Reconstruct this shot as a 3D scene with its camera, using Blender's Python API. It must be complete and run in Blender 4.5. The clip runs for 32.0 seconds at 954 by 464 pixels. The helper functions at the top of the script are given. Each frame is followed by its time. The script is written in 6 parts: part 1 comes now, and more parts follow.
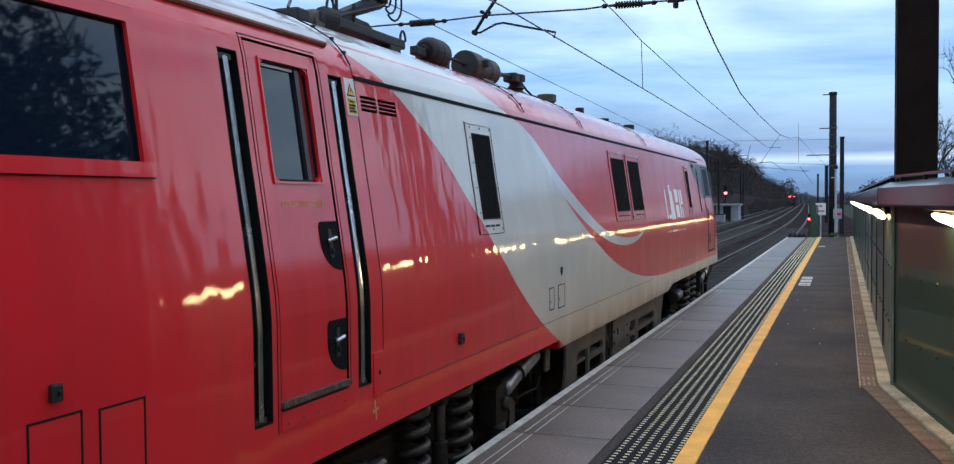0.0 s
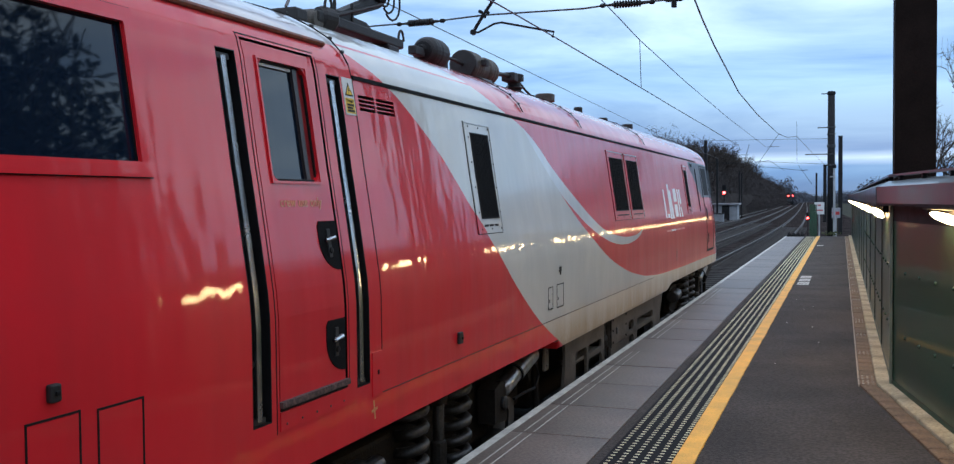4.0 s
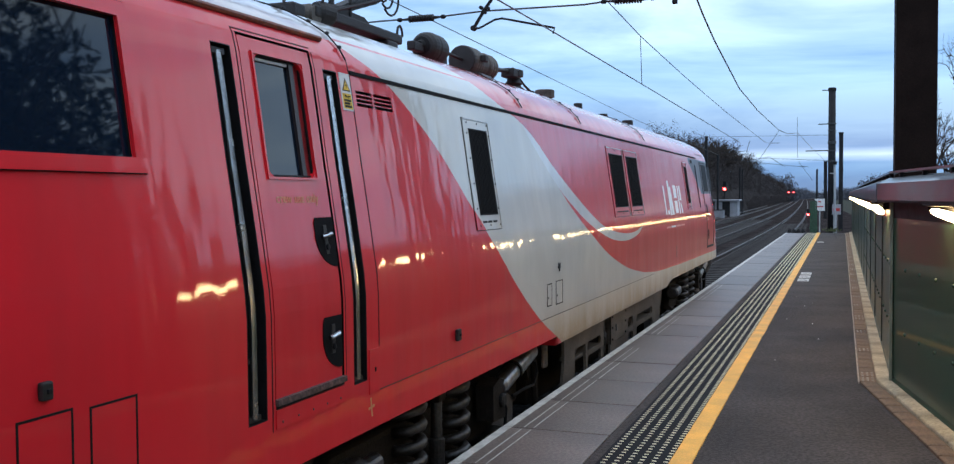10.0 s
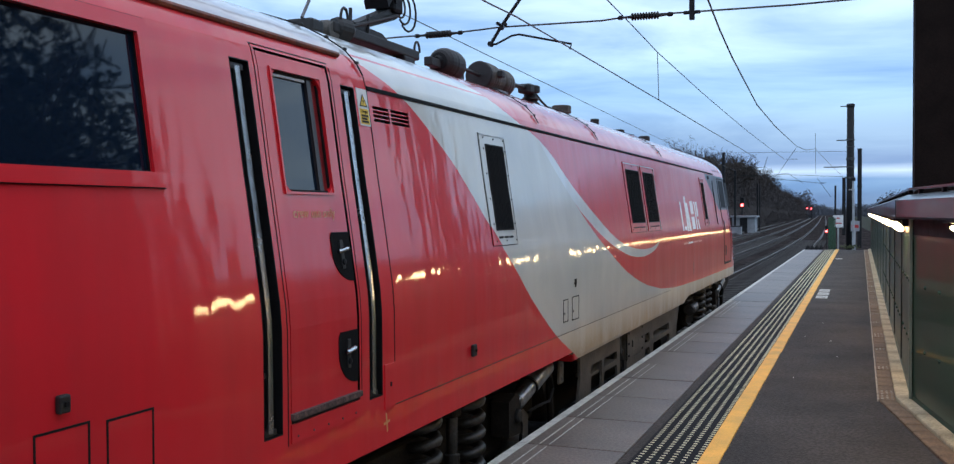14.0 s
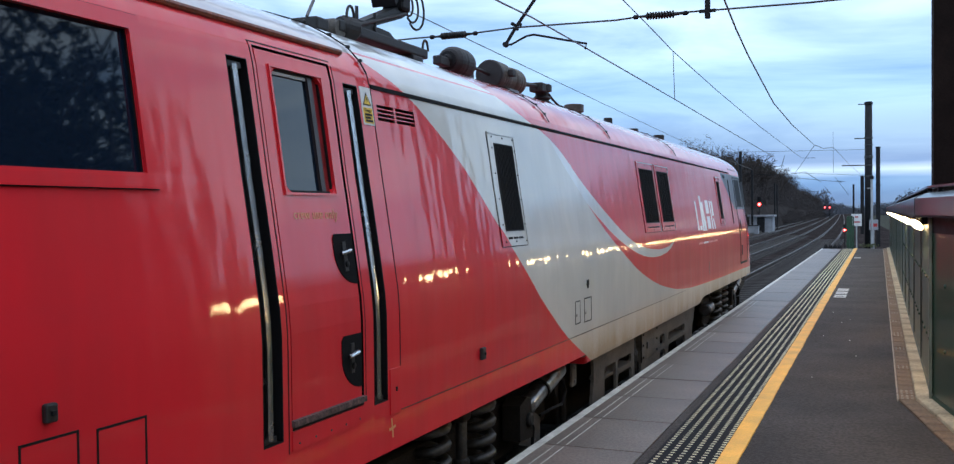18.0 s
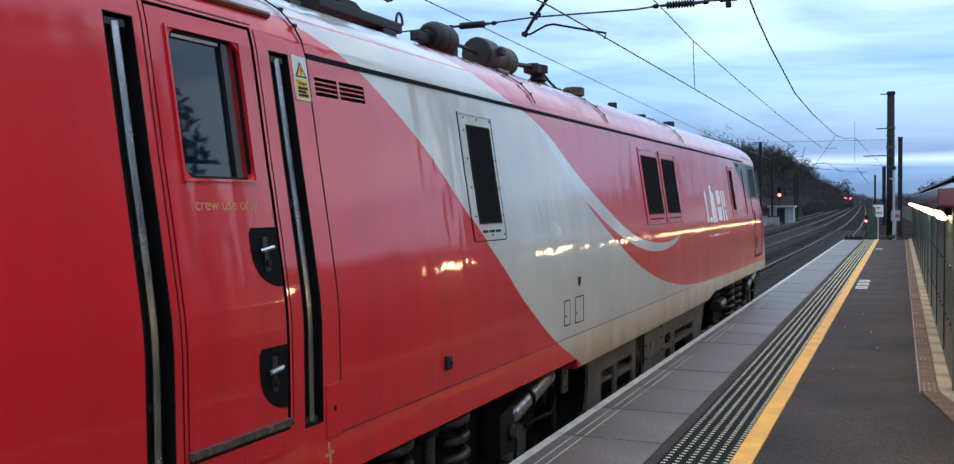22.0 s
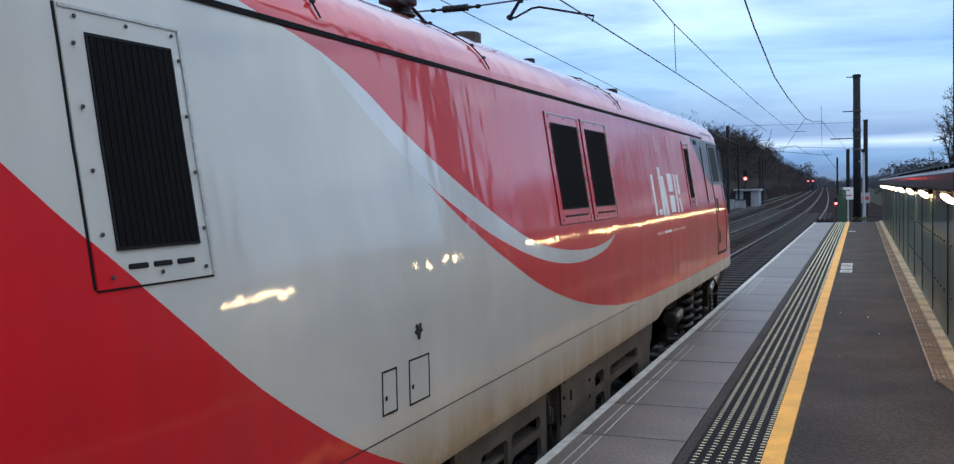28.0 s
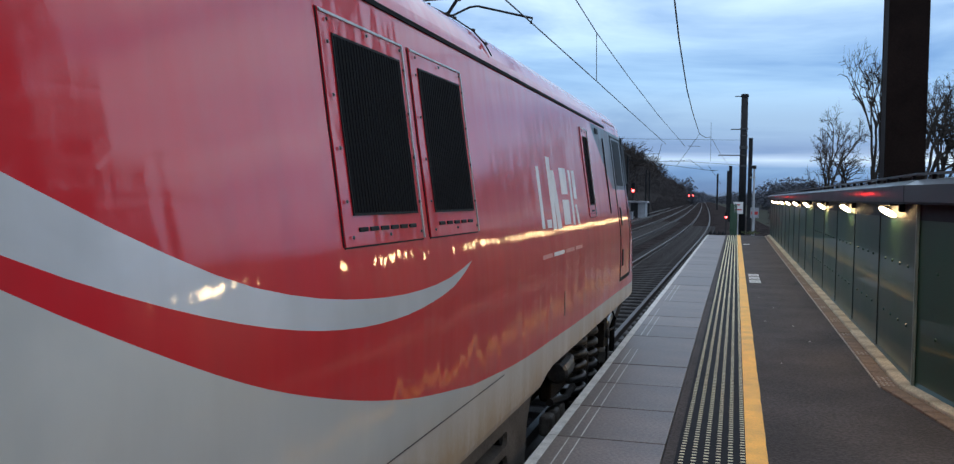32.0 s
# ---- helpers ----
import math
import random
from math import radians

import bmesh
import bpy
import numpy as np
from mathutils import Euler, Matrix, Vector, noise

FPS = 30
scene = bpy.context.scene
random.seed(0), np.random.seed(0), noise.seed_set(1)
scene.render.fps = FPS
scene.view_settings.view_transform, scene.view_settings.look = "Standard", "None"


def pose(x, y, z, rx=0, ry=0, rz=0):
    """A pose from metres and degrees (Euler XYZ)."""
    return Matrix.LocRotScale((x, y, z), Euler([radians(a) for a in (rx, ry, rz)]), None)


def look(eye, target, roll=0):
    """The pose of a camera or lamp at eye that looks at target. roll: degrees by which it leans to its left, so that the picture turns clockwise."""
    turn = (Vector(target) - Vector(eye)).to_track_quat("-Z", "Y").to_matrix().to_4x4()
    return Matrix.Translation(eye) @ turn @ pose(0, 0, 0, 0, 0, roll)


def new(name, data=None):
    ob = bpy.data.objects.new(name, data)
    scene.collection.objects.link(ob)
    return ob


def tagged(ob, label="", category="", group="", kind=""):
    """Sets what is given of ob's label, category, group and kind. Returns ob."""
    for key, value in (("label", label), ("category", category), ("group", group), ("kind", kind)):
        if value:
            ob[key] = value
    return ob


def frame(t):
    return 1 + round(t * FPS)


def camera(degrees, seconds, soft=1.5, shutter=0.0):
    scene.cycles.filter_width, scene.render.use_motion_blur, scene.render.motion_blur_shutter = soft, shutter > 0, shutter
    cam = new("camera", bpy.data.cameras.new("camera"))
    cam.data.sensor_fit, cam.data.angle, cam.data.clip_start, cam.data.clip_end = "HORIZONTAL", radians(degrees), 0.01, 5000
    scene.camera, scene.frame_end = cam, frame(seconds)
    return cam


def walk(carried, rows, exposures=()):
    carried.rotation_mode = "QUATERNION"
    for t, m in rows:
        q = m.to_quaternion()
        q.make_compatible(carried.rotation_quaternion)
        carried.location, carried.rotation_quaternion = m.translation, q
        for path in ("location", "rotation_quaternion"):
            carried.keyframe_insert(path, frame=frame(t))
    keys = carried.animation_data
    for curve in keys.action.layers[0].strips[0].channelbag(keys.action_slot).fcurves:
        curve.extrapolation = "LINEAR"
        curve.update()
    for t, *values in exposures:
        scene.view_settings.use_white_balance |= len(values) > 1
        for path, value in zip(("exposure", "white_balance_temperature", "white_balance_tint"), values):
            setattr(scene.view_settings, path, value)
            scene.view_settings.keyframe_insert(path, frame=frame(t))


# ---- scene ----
LENS = 53.1
cam = camera(LENS, 32.0, soft=1.3)
# seconds, eye x y z, yaw to the left, pitch up, roll
PATH = [
    (0, 2.251, 0.105, 1.641, 20.972, -1.836, -0.397),
    (0.5, 2.251, 0.105, 1.640, 20.961, -1.817, -0.365),
    (1, 2.251, 0.105, 1.640, 20.959, -1.777, -0.460),
    (1.5, 2.251, 0.105, 1.640, 20.944, -1.774, -0.479),
    (2, 2.250, 0.105, 1.639, 20.955, -1.781, -0.459),
    (2.5, 2.250, 0.105, 1.639, 20.927, -1.777, -0.479),
    (3, 2.251, 0.105, 1.639, 20.951, -1.787, -0.512),
    (3.5, 2.251, 0.105, 1.639, 20.907, -1.782, -0.543),
    (5.5, 2.251, 0.105, 1.639, 20.910, -2.217, -0.325),
    (6, 2.251, 0.105, 1.639, 20.916, -2.253, -0.337),
    (6.5, 2.251, 0.105, 1.639, 20.926, -2.269, -0.417),
    (7, 2.251, 0.105, 1.639, 20.881, -2.265, -0.422),
    (7.5, 2.251, 0.105, 1.639, 20.927, -2.246, -0.394),
    (8, 2.251, 0.105, 1.640, 20.896, -2.244, -0.354),
    (8.5, 2.252, 0.105, 1.640, 20.915, -2.226, -0.404),
    (9, 2.252, 0.105, 1.640, 20.920, -2.229, -0.409),
    (9.5, 2.252, 0.105, 1.641, 20.922, -2.221, -0.406),
    (10, 2.252, 0.105, 1.641, 20.919, -2.090, -0.415),
    (10.5, 2.253, 0.105, 1.642, 20.947, -1.924, -0.379),
    (11, 2.253, 0.105, 1.642, 21.051, -1.398, -0.243),
    (11.5, 2.253, 0.105, 1.642, 21.191, -1.260, -0.290),
    (12, 2.253, 0.105, 1.642, 21.353, -1.208, -0.226),
    (12.5, 2.253, 0.105, 1.642, 21.555, -1.245, -0.055),
    (13, 2.253, 0.105, 1.641, 21.736, -1.289, -0.054),
    (13.5, 2.253, 0.105, 1.641, 21.799, -1.230, -0.203),
    (14, 2.253, 0.105, 1.641, 21.893, -1.167, -0.218),
    (14.5, 2.254, 0.105, 1.641, 22.102, -1.206, -0.238),
    (16.5, 2.254, 0.105, 1.642, 22.530, -1.169, -0.368),
    (17, 2.254, 0.105, 1.641, 22.584, -1.129, -0.385),
    (17.5, 2.254, 0.105, 1.640, 22.772, -1.112, -0.535),
    (18, 2.254, 0.105, 1.639, 22.854, -1.115, -0.534),
    (18.5, 2.253, 0.105, 1.640, 22.953, -1.139, -0.481),
    (19, 2.253, 0.105, 1.639, 23.096, -1.143, -0.553),
    (19.5, 2.253, 0.105, 1.638, 23.216, -1.188, -0.642),
    (20, 2.253, 0.105, 1.638, 23.355, -1.324, -0.624),
    (20.5, 2.252, 0.105, 1.637, 23.447, -1.350, -0.570),
    (21, 2.252, 0.105, 1.637, 23.609, -1.428, -0.527),
    (21.5, 2.250, 0.107, 1.637, 23.723, -1.517, -0.471),
    (22, 2.245, 0.115, 1.635, 23.956, -1.669, -0.489),
    (22.5, 2.239, 0.123, 1.637, 24.223, -1.862, -0.461),
    (23, 2.235, 0.125, 1.634, 24.451, -2.006, -0.412),
    (23.5, 2.229, 0.125, 1.634, 24.600, -2.136, -0.369),
    (24, 2.225, 0.122, 1.631, 24.777, -2.219, -0.428),
    (24.5, 2.215, 0.123, 1.630, 25.007, -2.181, -0.468),
    (25, 2.191, 0.136, 1.634, 25.124, -2.238, -0.305),
    (25.5, 2.136, 0.141, 1.634, 24.701, -2.258, -0.360),
    (27.5, 1.912, 0.329, 1.649, 23.382, -2.380, -0.746),
    (28, 1.830, 0.300, 1.660, 21.930, -2.496, -1.175),
    (28.5, 1.764, 0.304, 1.657, 19.598, -2.694, -1.007),
    (29, 1.772, 0.348, 1.657, 19.963, -2.673, -1.242),
    (29.5, 1.694, 0.373, 1.641, 20.183, -2.697, -0.103),
    (30, 1.515, 0.341, 1.630, 20.248, -2.805, 0.312),
    (30.5, 1.383, 0.277, 1.617, 19.967, -2.888, 0.367),
    (31, 1.325, 0.309, 1.629, 20.359, -2.926, 0.182),
    (31.5, 1.218, 0.274, 1.603, 18.744, -2.727, 0.675),
    (32, 1.167, 0.279, 1.593, 15.129, -2.247, 0.973),
]


def cam_pose(x, y, z, yaw, pitch, roll):
    return Matrix.Translation((x, y, z)) @ pose(0, 0, 0, 0, 0, yaw) @ pose(0, 0, 0, 90 + pitch, 0, 0) @ pose(0, 0, 0, 0, 0, roll)


walk(cam, [(t, cam_pose(x, y, z, yaw, pitch, roll)) for t, x, y, z, yaw, pitch, roll in PATH], [(0.0, 0.06), (3.5, 0.06), (6.5, 0.18), (9.5, 0.18), (11.5, 0.06), (14.0, 0.05), (17.5, 0.18), (22.0, 0.20), (25.0, 0.20), (28.0, 0.10), (29.0, 0.08), (30.0, -0.03), (31.0, -0.12), (32.0, -0.14)])
# seconds and metres by which the locomotive has rolled along the platform
ROLL = [(0, 0.040), (0.5, 0.040), (1, 0.041), (1.5, 0.042), (2, 0.042), (2.5, 0.042), (3, 0.040), (3.5, 0.038), (5.5, 0.031), (6, 0.021), (6.5, 0.007), (7, -0.005), (7.5, -0.012), (8, -0.013), (8.5, -0.010), (9, -0.005), (9.5, -0.000), (10, 0.004), (10.5, 0.006), (11, 0.007), (11.5, 0.008), (12, 0.008), (12.5, 0.008), (13, 0.008), (13.5, 0.007), (14, 0.004), (14.5, -0.001), (16.5, -0.029), (17, -0.055), (17.5, -0.085), (18, -0.119), (18.5, -0.162), (19, -0.219), (19.5, -0.292), (20, -0.378), (20.5, -0.476), (21, -0.589), (21.5, -0.718), (22, -0.863), (22.5, -1.023), (23, -1.199), (23.5, -1.389), (24, -1.595), (24.5, -1.818), (25, -2.058), (25.5, -2.313), (27.5, -3.477), (28, -3.806), (28.5, -4.152), (29, -4.516), (29.5, -4.901), (30, -5.306), (30.5, -5.731), (31, -6.176), (31.5, -6.639), (32, -7.119)]

# ---------------------------------------------------------------- world and light
world = bpy.data.worlds.new("dusk_sky")
scene.world = world
world.use_nodes = True


def build_world():
    nt = world.node_tree
    nt.nodes.clear()
    N = nt.nodes.new
    L = nt.links.new
    out = N("ShaderNodeOutputWorld")
    bg = N("ShaderNodeBackground")
    tc = N("ShaderNodeTexCoord")
    sky = N("ShaderNodeTexSky")
    sky.sky_type = "NISHITA"
    sky.sun_disc = False
    sky.sun_elevation, sky.sun_rotation = radians(4), radians(200)
    sep = N("ShaderNodeSeparateXYZ")
    L(tc.outputs["Generated"], sep.inputs[0])
    ramp = N("ShaderNodeValToRGB")
    ramp.color_ramp.interpolation = "EASE"
    stops = [(0.0, (0.098, 0.116, 0.143)), (0.495, (0.147, 0.196, 0.275)), (0.505, (0.135, 0.242, 0.439)), (0.512, (0.183, 0.346, 0.596)), (0.5165, (0.232, 0.415, 0.679)), (0.5185, (0.682, 0.852, 1.021)), (0.5212, (0.610, 0.760, 0.944)), (0.5245, (0.219, 0.356, 0.606)), (0.536, (0.219, 0.368, 0.617)),
             (0.56, (0.293, 0.507, 0.812)), (0.60, (0.440, 0.645, 0.921)), (0.66, (0.511, 0.725, 0.987)), (0.78, (0.610, 0.760, 1.003)), (1.0, (0.731, 0.829, 1.024))]
    els = ramp.color_ramp.elements
    els[0].position, els[1].position = stops[0][0], stops[-1][0]
    els[0].color, els[1].color = (*stops[0][1], 1), (*stops[-1][1], 1)
    for p, c in stops[1:-1]:
        els.new(p).color = (*c, 1)
    mr = N("ShaderNodeMapRange")
    mr.inputs[1].default_value, mr.inputs[2].default_value = -1, 1
    L(sep.outputs[2], mr.inputs[0])
    L(mr.outputs[0], ramp.inputs[0])
    # long flat cloud banks
    mp = N("ShaderNodeMapping")
    mp.inputs["Scale"].default_value = (1.6, 1.6, 9.0)
    L(tc.outputs["Generated"], mp.inputs[0])
    n1 = N("ShaderNodeTexNoise")
    n1.inputs["Scale"].default_value, n1.inputs["Detail"].default_value, n1.inputs["Roughness"].default_value = 1.9, 7, 0.55
    n1.inputs["Distortion"].default_value = 0.4
    L(mp.outputs[0], n1.inputs[0])
    cr = N("ShaderNodeValToRGB")
    cr.color_ramp.elements[0].position, cr.color_ramp.elements[1].position = 0.36, 0.64
    cr.color_ramp.elements[0].color = (0.58, 0.68, 0.82, 1)
    cr.color_ramp.elements[1].color = (1.42, 1.30, 1.16, 1)
    L(n1.outputs[0], cr.inputs[0])
    mul = N("ShaderNodeMix")
    mul.data_type, mul.blend_type = "RGBA", "MULTIPLY"
    mul.inputs[0].default_value = 1.0
    L(ramp.outputs[0], mul.inputs[6])
    L(cr.outputs[0], mul.inputs[7])
    mix = N("ShaderNodeMix")
    mix.data_type = "RGBA"
    mix.inputs[0].default_value = 0.99
    # the afterglow brightens the side of the sky across the fence
    side = N("ShaderNodeMapRange")
    side.interpolation_type = "SMOOTHSTEP"
    side.inputs[1].default_value, side.inputs[2].default_value, side.inputs[3].default_value, side.inputs[4].default_value = 0.18, 0.55, 1.0, 1.28
    L(sep.outputs[0], side.inputs[0])
    lift = N("ShaderNodeVectorMath")
    lift.operation = "SCALE"
    L(mul.outputs[2], lift.inputs[0])
    L(side.outputs[0], lift.inputs["Scale"])
    L(sky.outputs[0], mix.inputs[6])
    L(lift.outputs[0], mix.inputs[7])
    L(mix.outputs[2], bg.inputs[0])
    bg.inputs[1].default_value = 1.28
    L(bg.outputs[0], out.inputs[0])


build_world()
sun = new("sun", bpy.data.lights.new("sun", "SUN"))
sun.data.energy, sun.data.angle, sun.data.color = 0.35, radians(30), (0.9, 0.95, 1.0)
sun.matrix_world = look((0, 0, 50), (-12, 20, 0))


# ---------------------------------------------------------------- materials
def material(name, colour, rough=0.6, metal=0.0, vary=0.25, scale=6.0, bump=0.15, fine=60.0, tint=None, coat=0.0, spec=0.5, bump_dist=0.01, emit=None, objrand=0.0, coords="Object", grain=(0.3, 0.7)):
    """A surface with grain at two scales, stains and fine relief."""
    m = bpy.data.materials.new(name)
    m.use_nodes = True
    nt = m.node_tree
    N, L = nt.nodes.new, nt.links.new
    b = nt.nodes["Principled BSDF"]
    b.inputs["Metallic"].default_value = metal
    b.inputs["Specular IOR Level"].default_value = spec
    b.inputs["Coat Weight"].default_value = coat
    b.inputs["Coat Roughness"].default_value = 0.06
    tc = N("ShaderNodeTexCoord")
    big, small = N("ShaderNodeTexNoise"), N("ShaderNodeTexNoise")
    for n, s, d in ((big, scale, 5), (small, fine, 4)):
        n.inputs["Scale"].default_value, n.inputs["Detail"].default_value = s, d
        L(tc.outputs[coords], n.inputs["Vector"])
    dark = tuple(c * (1 - vary) for c in colour) if tint is None else tint
    light = tuple(min(1, c * (1 + vary * 0.6)) for c in colour)
    r = N("ShaderNodeValToRGB")
    r.color_ramp.elements[0].position, r.color_ramp.elements[1].position = 0.32, 0.68
    r.color_ramp.elements[0].color, r.color_ramp.elements[1].color = (*dark, 1), (*light, 1)
    L(big.outputs[0], r.inputs[0])
    mx = N("ShaderNodeMix")
    mx.data_type, mx.blend_type = "RGBA", "MULTIPLY"
    mx.inputs[0].default_value = min(1.0, vary * 1.6)
    L(r.outputs[0], mx.inputs[6])
    gr = N("ShaderNodeValToRGB")
    gr.color_ramp.elements[0].position, gr.color_ramp.elements[1].position = grain
    gr.color_ramp.elements[0].color, gr.color_ramp.elements[1].color = (0.55, 0.55, 0.55, 1), (1.25, 1.25, 1.25, 1)
    L(small.outputs[0], gr.inputs[0])
    L(gr.outputs[0], mx.inputs[7])
    col = mx.outputs[2]
    if objrand:
        oi = N("ShaderNodeObjectInfo")
        hv = N("ShaderNodeHueSaturation")
        mr = N("ShaderNodeMapRange")
        mr.inputs[3].default_value, mr.inputs[4].default_value = 1 - objrand, 1 + objrand
        L(oi.outputs["Random"], mr.inputs[0])
        L(mr.outputs[0], hv.inputs["Value"])
        L(col, hv.inputs["Color"])
        col = hv.outputs[0]
    L(col, b.inputs["Base Color"])
    rr = N("ShaderNodeMapRange")
    rr.inputs[3].default_value, rr.inputs[4].default_value = max(0.02, rough - 0.12 * rough - 0.03), min(1, rough + 0.15 * rough + 0.03)
    L(big.outputs[0], rr.inputs[0])
    L(rr.outputs[0], b.inputs["Roughness"])
    if bump:
        bp = N("ShaderNodeBump")
        bp.inputs["Strength"].default_value, bp.inputs["Distance"].default_value = bump, bump_dist
        L(small.outputs[0], bp.inputs["Height"])
        L(bp.outputs[0], b.inputs["Normal"])
    if emit:
        b.inputs["Emission Color"].default_value = (*emit[0], 1)
        b.inputs["Emission Strength"].default_value = emit[1]
    return m


def glow(name, colour, strength):
    m = bpy.data.materials.new(name)
    m.use_nodes = True
    b = m.node_tree.nodes["Principled BSDF"]
    b.inputs["Base Color"].default_value = (*colour, 1)
    b.inputs["Emission Color"].default_value = (*colour, 1)
    b.inputs["Emission Strength"].default_value = strength
    return m


def dark_glass(name, colour=(0.012, 0.014, 0.017), rough=0.03, spec=0.9):
    m = bpy.data.materials.new(name)
    m.use_nodes = True
    b = m.node_tree.nodes["Principled BSDF"]
    b.inputs["Base Color"].default_value = (*colour, 1)
    b.inputs["Roughness"].default_value = rough
    b.inputs["IOR"].default_value = 1.5
    b.inputs["Specular IOR Level"].default_value = spec
    return m


RED = (0.64, 0.016, 0.025)
WHITE = (0.62, 0.605, 0.55)


def spline(points, xs):
    """Smooth values through the given points."""
    p = sorted(points)
    px, py = np.array([a for a, _ in p]), np.array([b for _, b in p])
    m = np.gradient(py, px)
    res = []
    for x in xs:
        i = int(min(max(np.searchsorted(px, x) - 1, 0), len(px) - 2))
        h = px[i + 1] - px[i]
        s = min(max((x - px[i]) / h, 0), 1)
        res.append((1 + 2 * s) * (1 - s) ** 2 * py[i] + s * (1 - s) ** 2 * h * m[i] + s * s * (3 - 2 * s) * py[i + 1] + s * s * (s - 1) * h * m[i + 1])
    return res


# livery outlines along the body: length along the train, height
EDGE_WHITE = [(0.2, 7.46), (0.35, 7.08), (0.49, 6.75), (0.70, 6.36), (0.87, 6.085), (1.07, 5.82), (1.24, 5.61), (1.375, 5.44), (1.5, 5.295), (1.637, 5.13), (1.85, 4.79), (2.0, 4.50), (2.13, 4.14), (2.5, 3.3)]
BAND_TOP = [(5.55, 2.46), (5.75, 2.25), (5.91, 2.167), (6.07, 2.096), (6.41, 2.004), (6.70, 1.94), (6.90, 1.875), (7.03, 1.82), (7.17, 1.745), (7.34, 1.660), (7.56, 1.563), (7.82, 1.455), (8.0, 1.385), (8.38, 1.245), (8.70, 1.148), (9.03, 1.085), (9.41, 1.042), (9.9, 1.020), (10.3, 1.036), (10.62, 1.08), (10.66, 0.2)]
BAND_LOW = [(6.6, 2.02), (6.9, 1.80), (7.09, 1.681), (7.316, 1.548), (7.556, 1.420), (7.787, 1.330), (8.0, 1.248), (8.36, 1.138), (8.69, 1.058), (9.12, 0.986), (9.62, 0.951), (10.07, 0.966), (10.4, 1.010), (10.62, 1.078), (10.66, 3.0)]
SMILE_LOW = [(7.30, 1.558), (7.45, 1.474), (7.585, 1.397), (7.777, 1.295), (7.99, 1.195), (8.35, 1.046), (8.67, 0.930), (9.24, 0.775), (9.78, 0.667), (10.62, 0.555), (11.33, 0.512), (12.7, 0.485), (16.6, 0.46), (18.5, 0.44)]


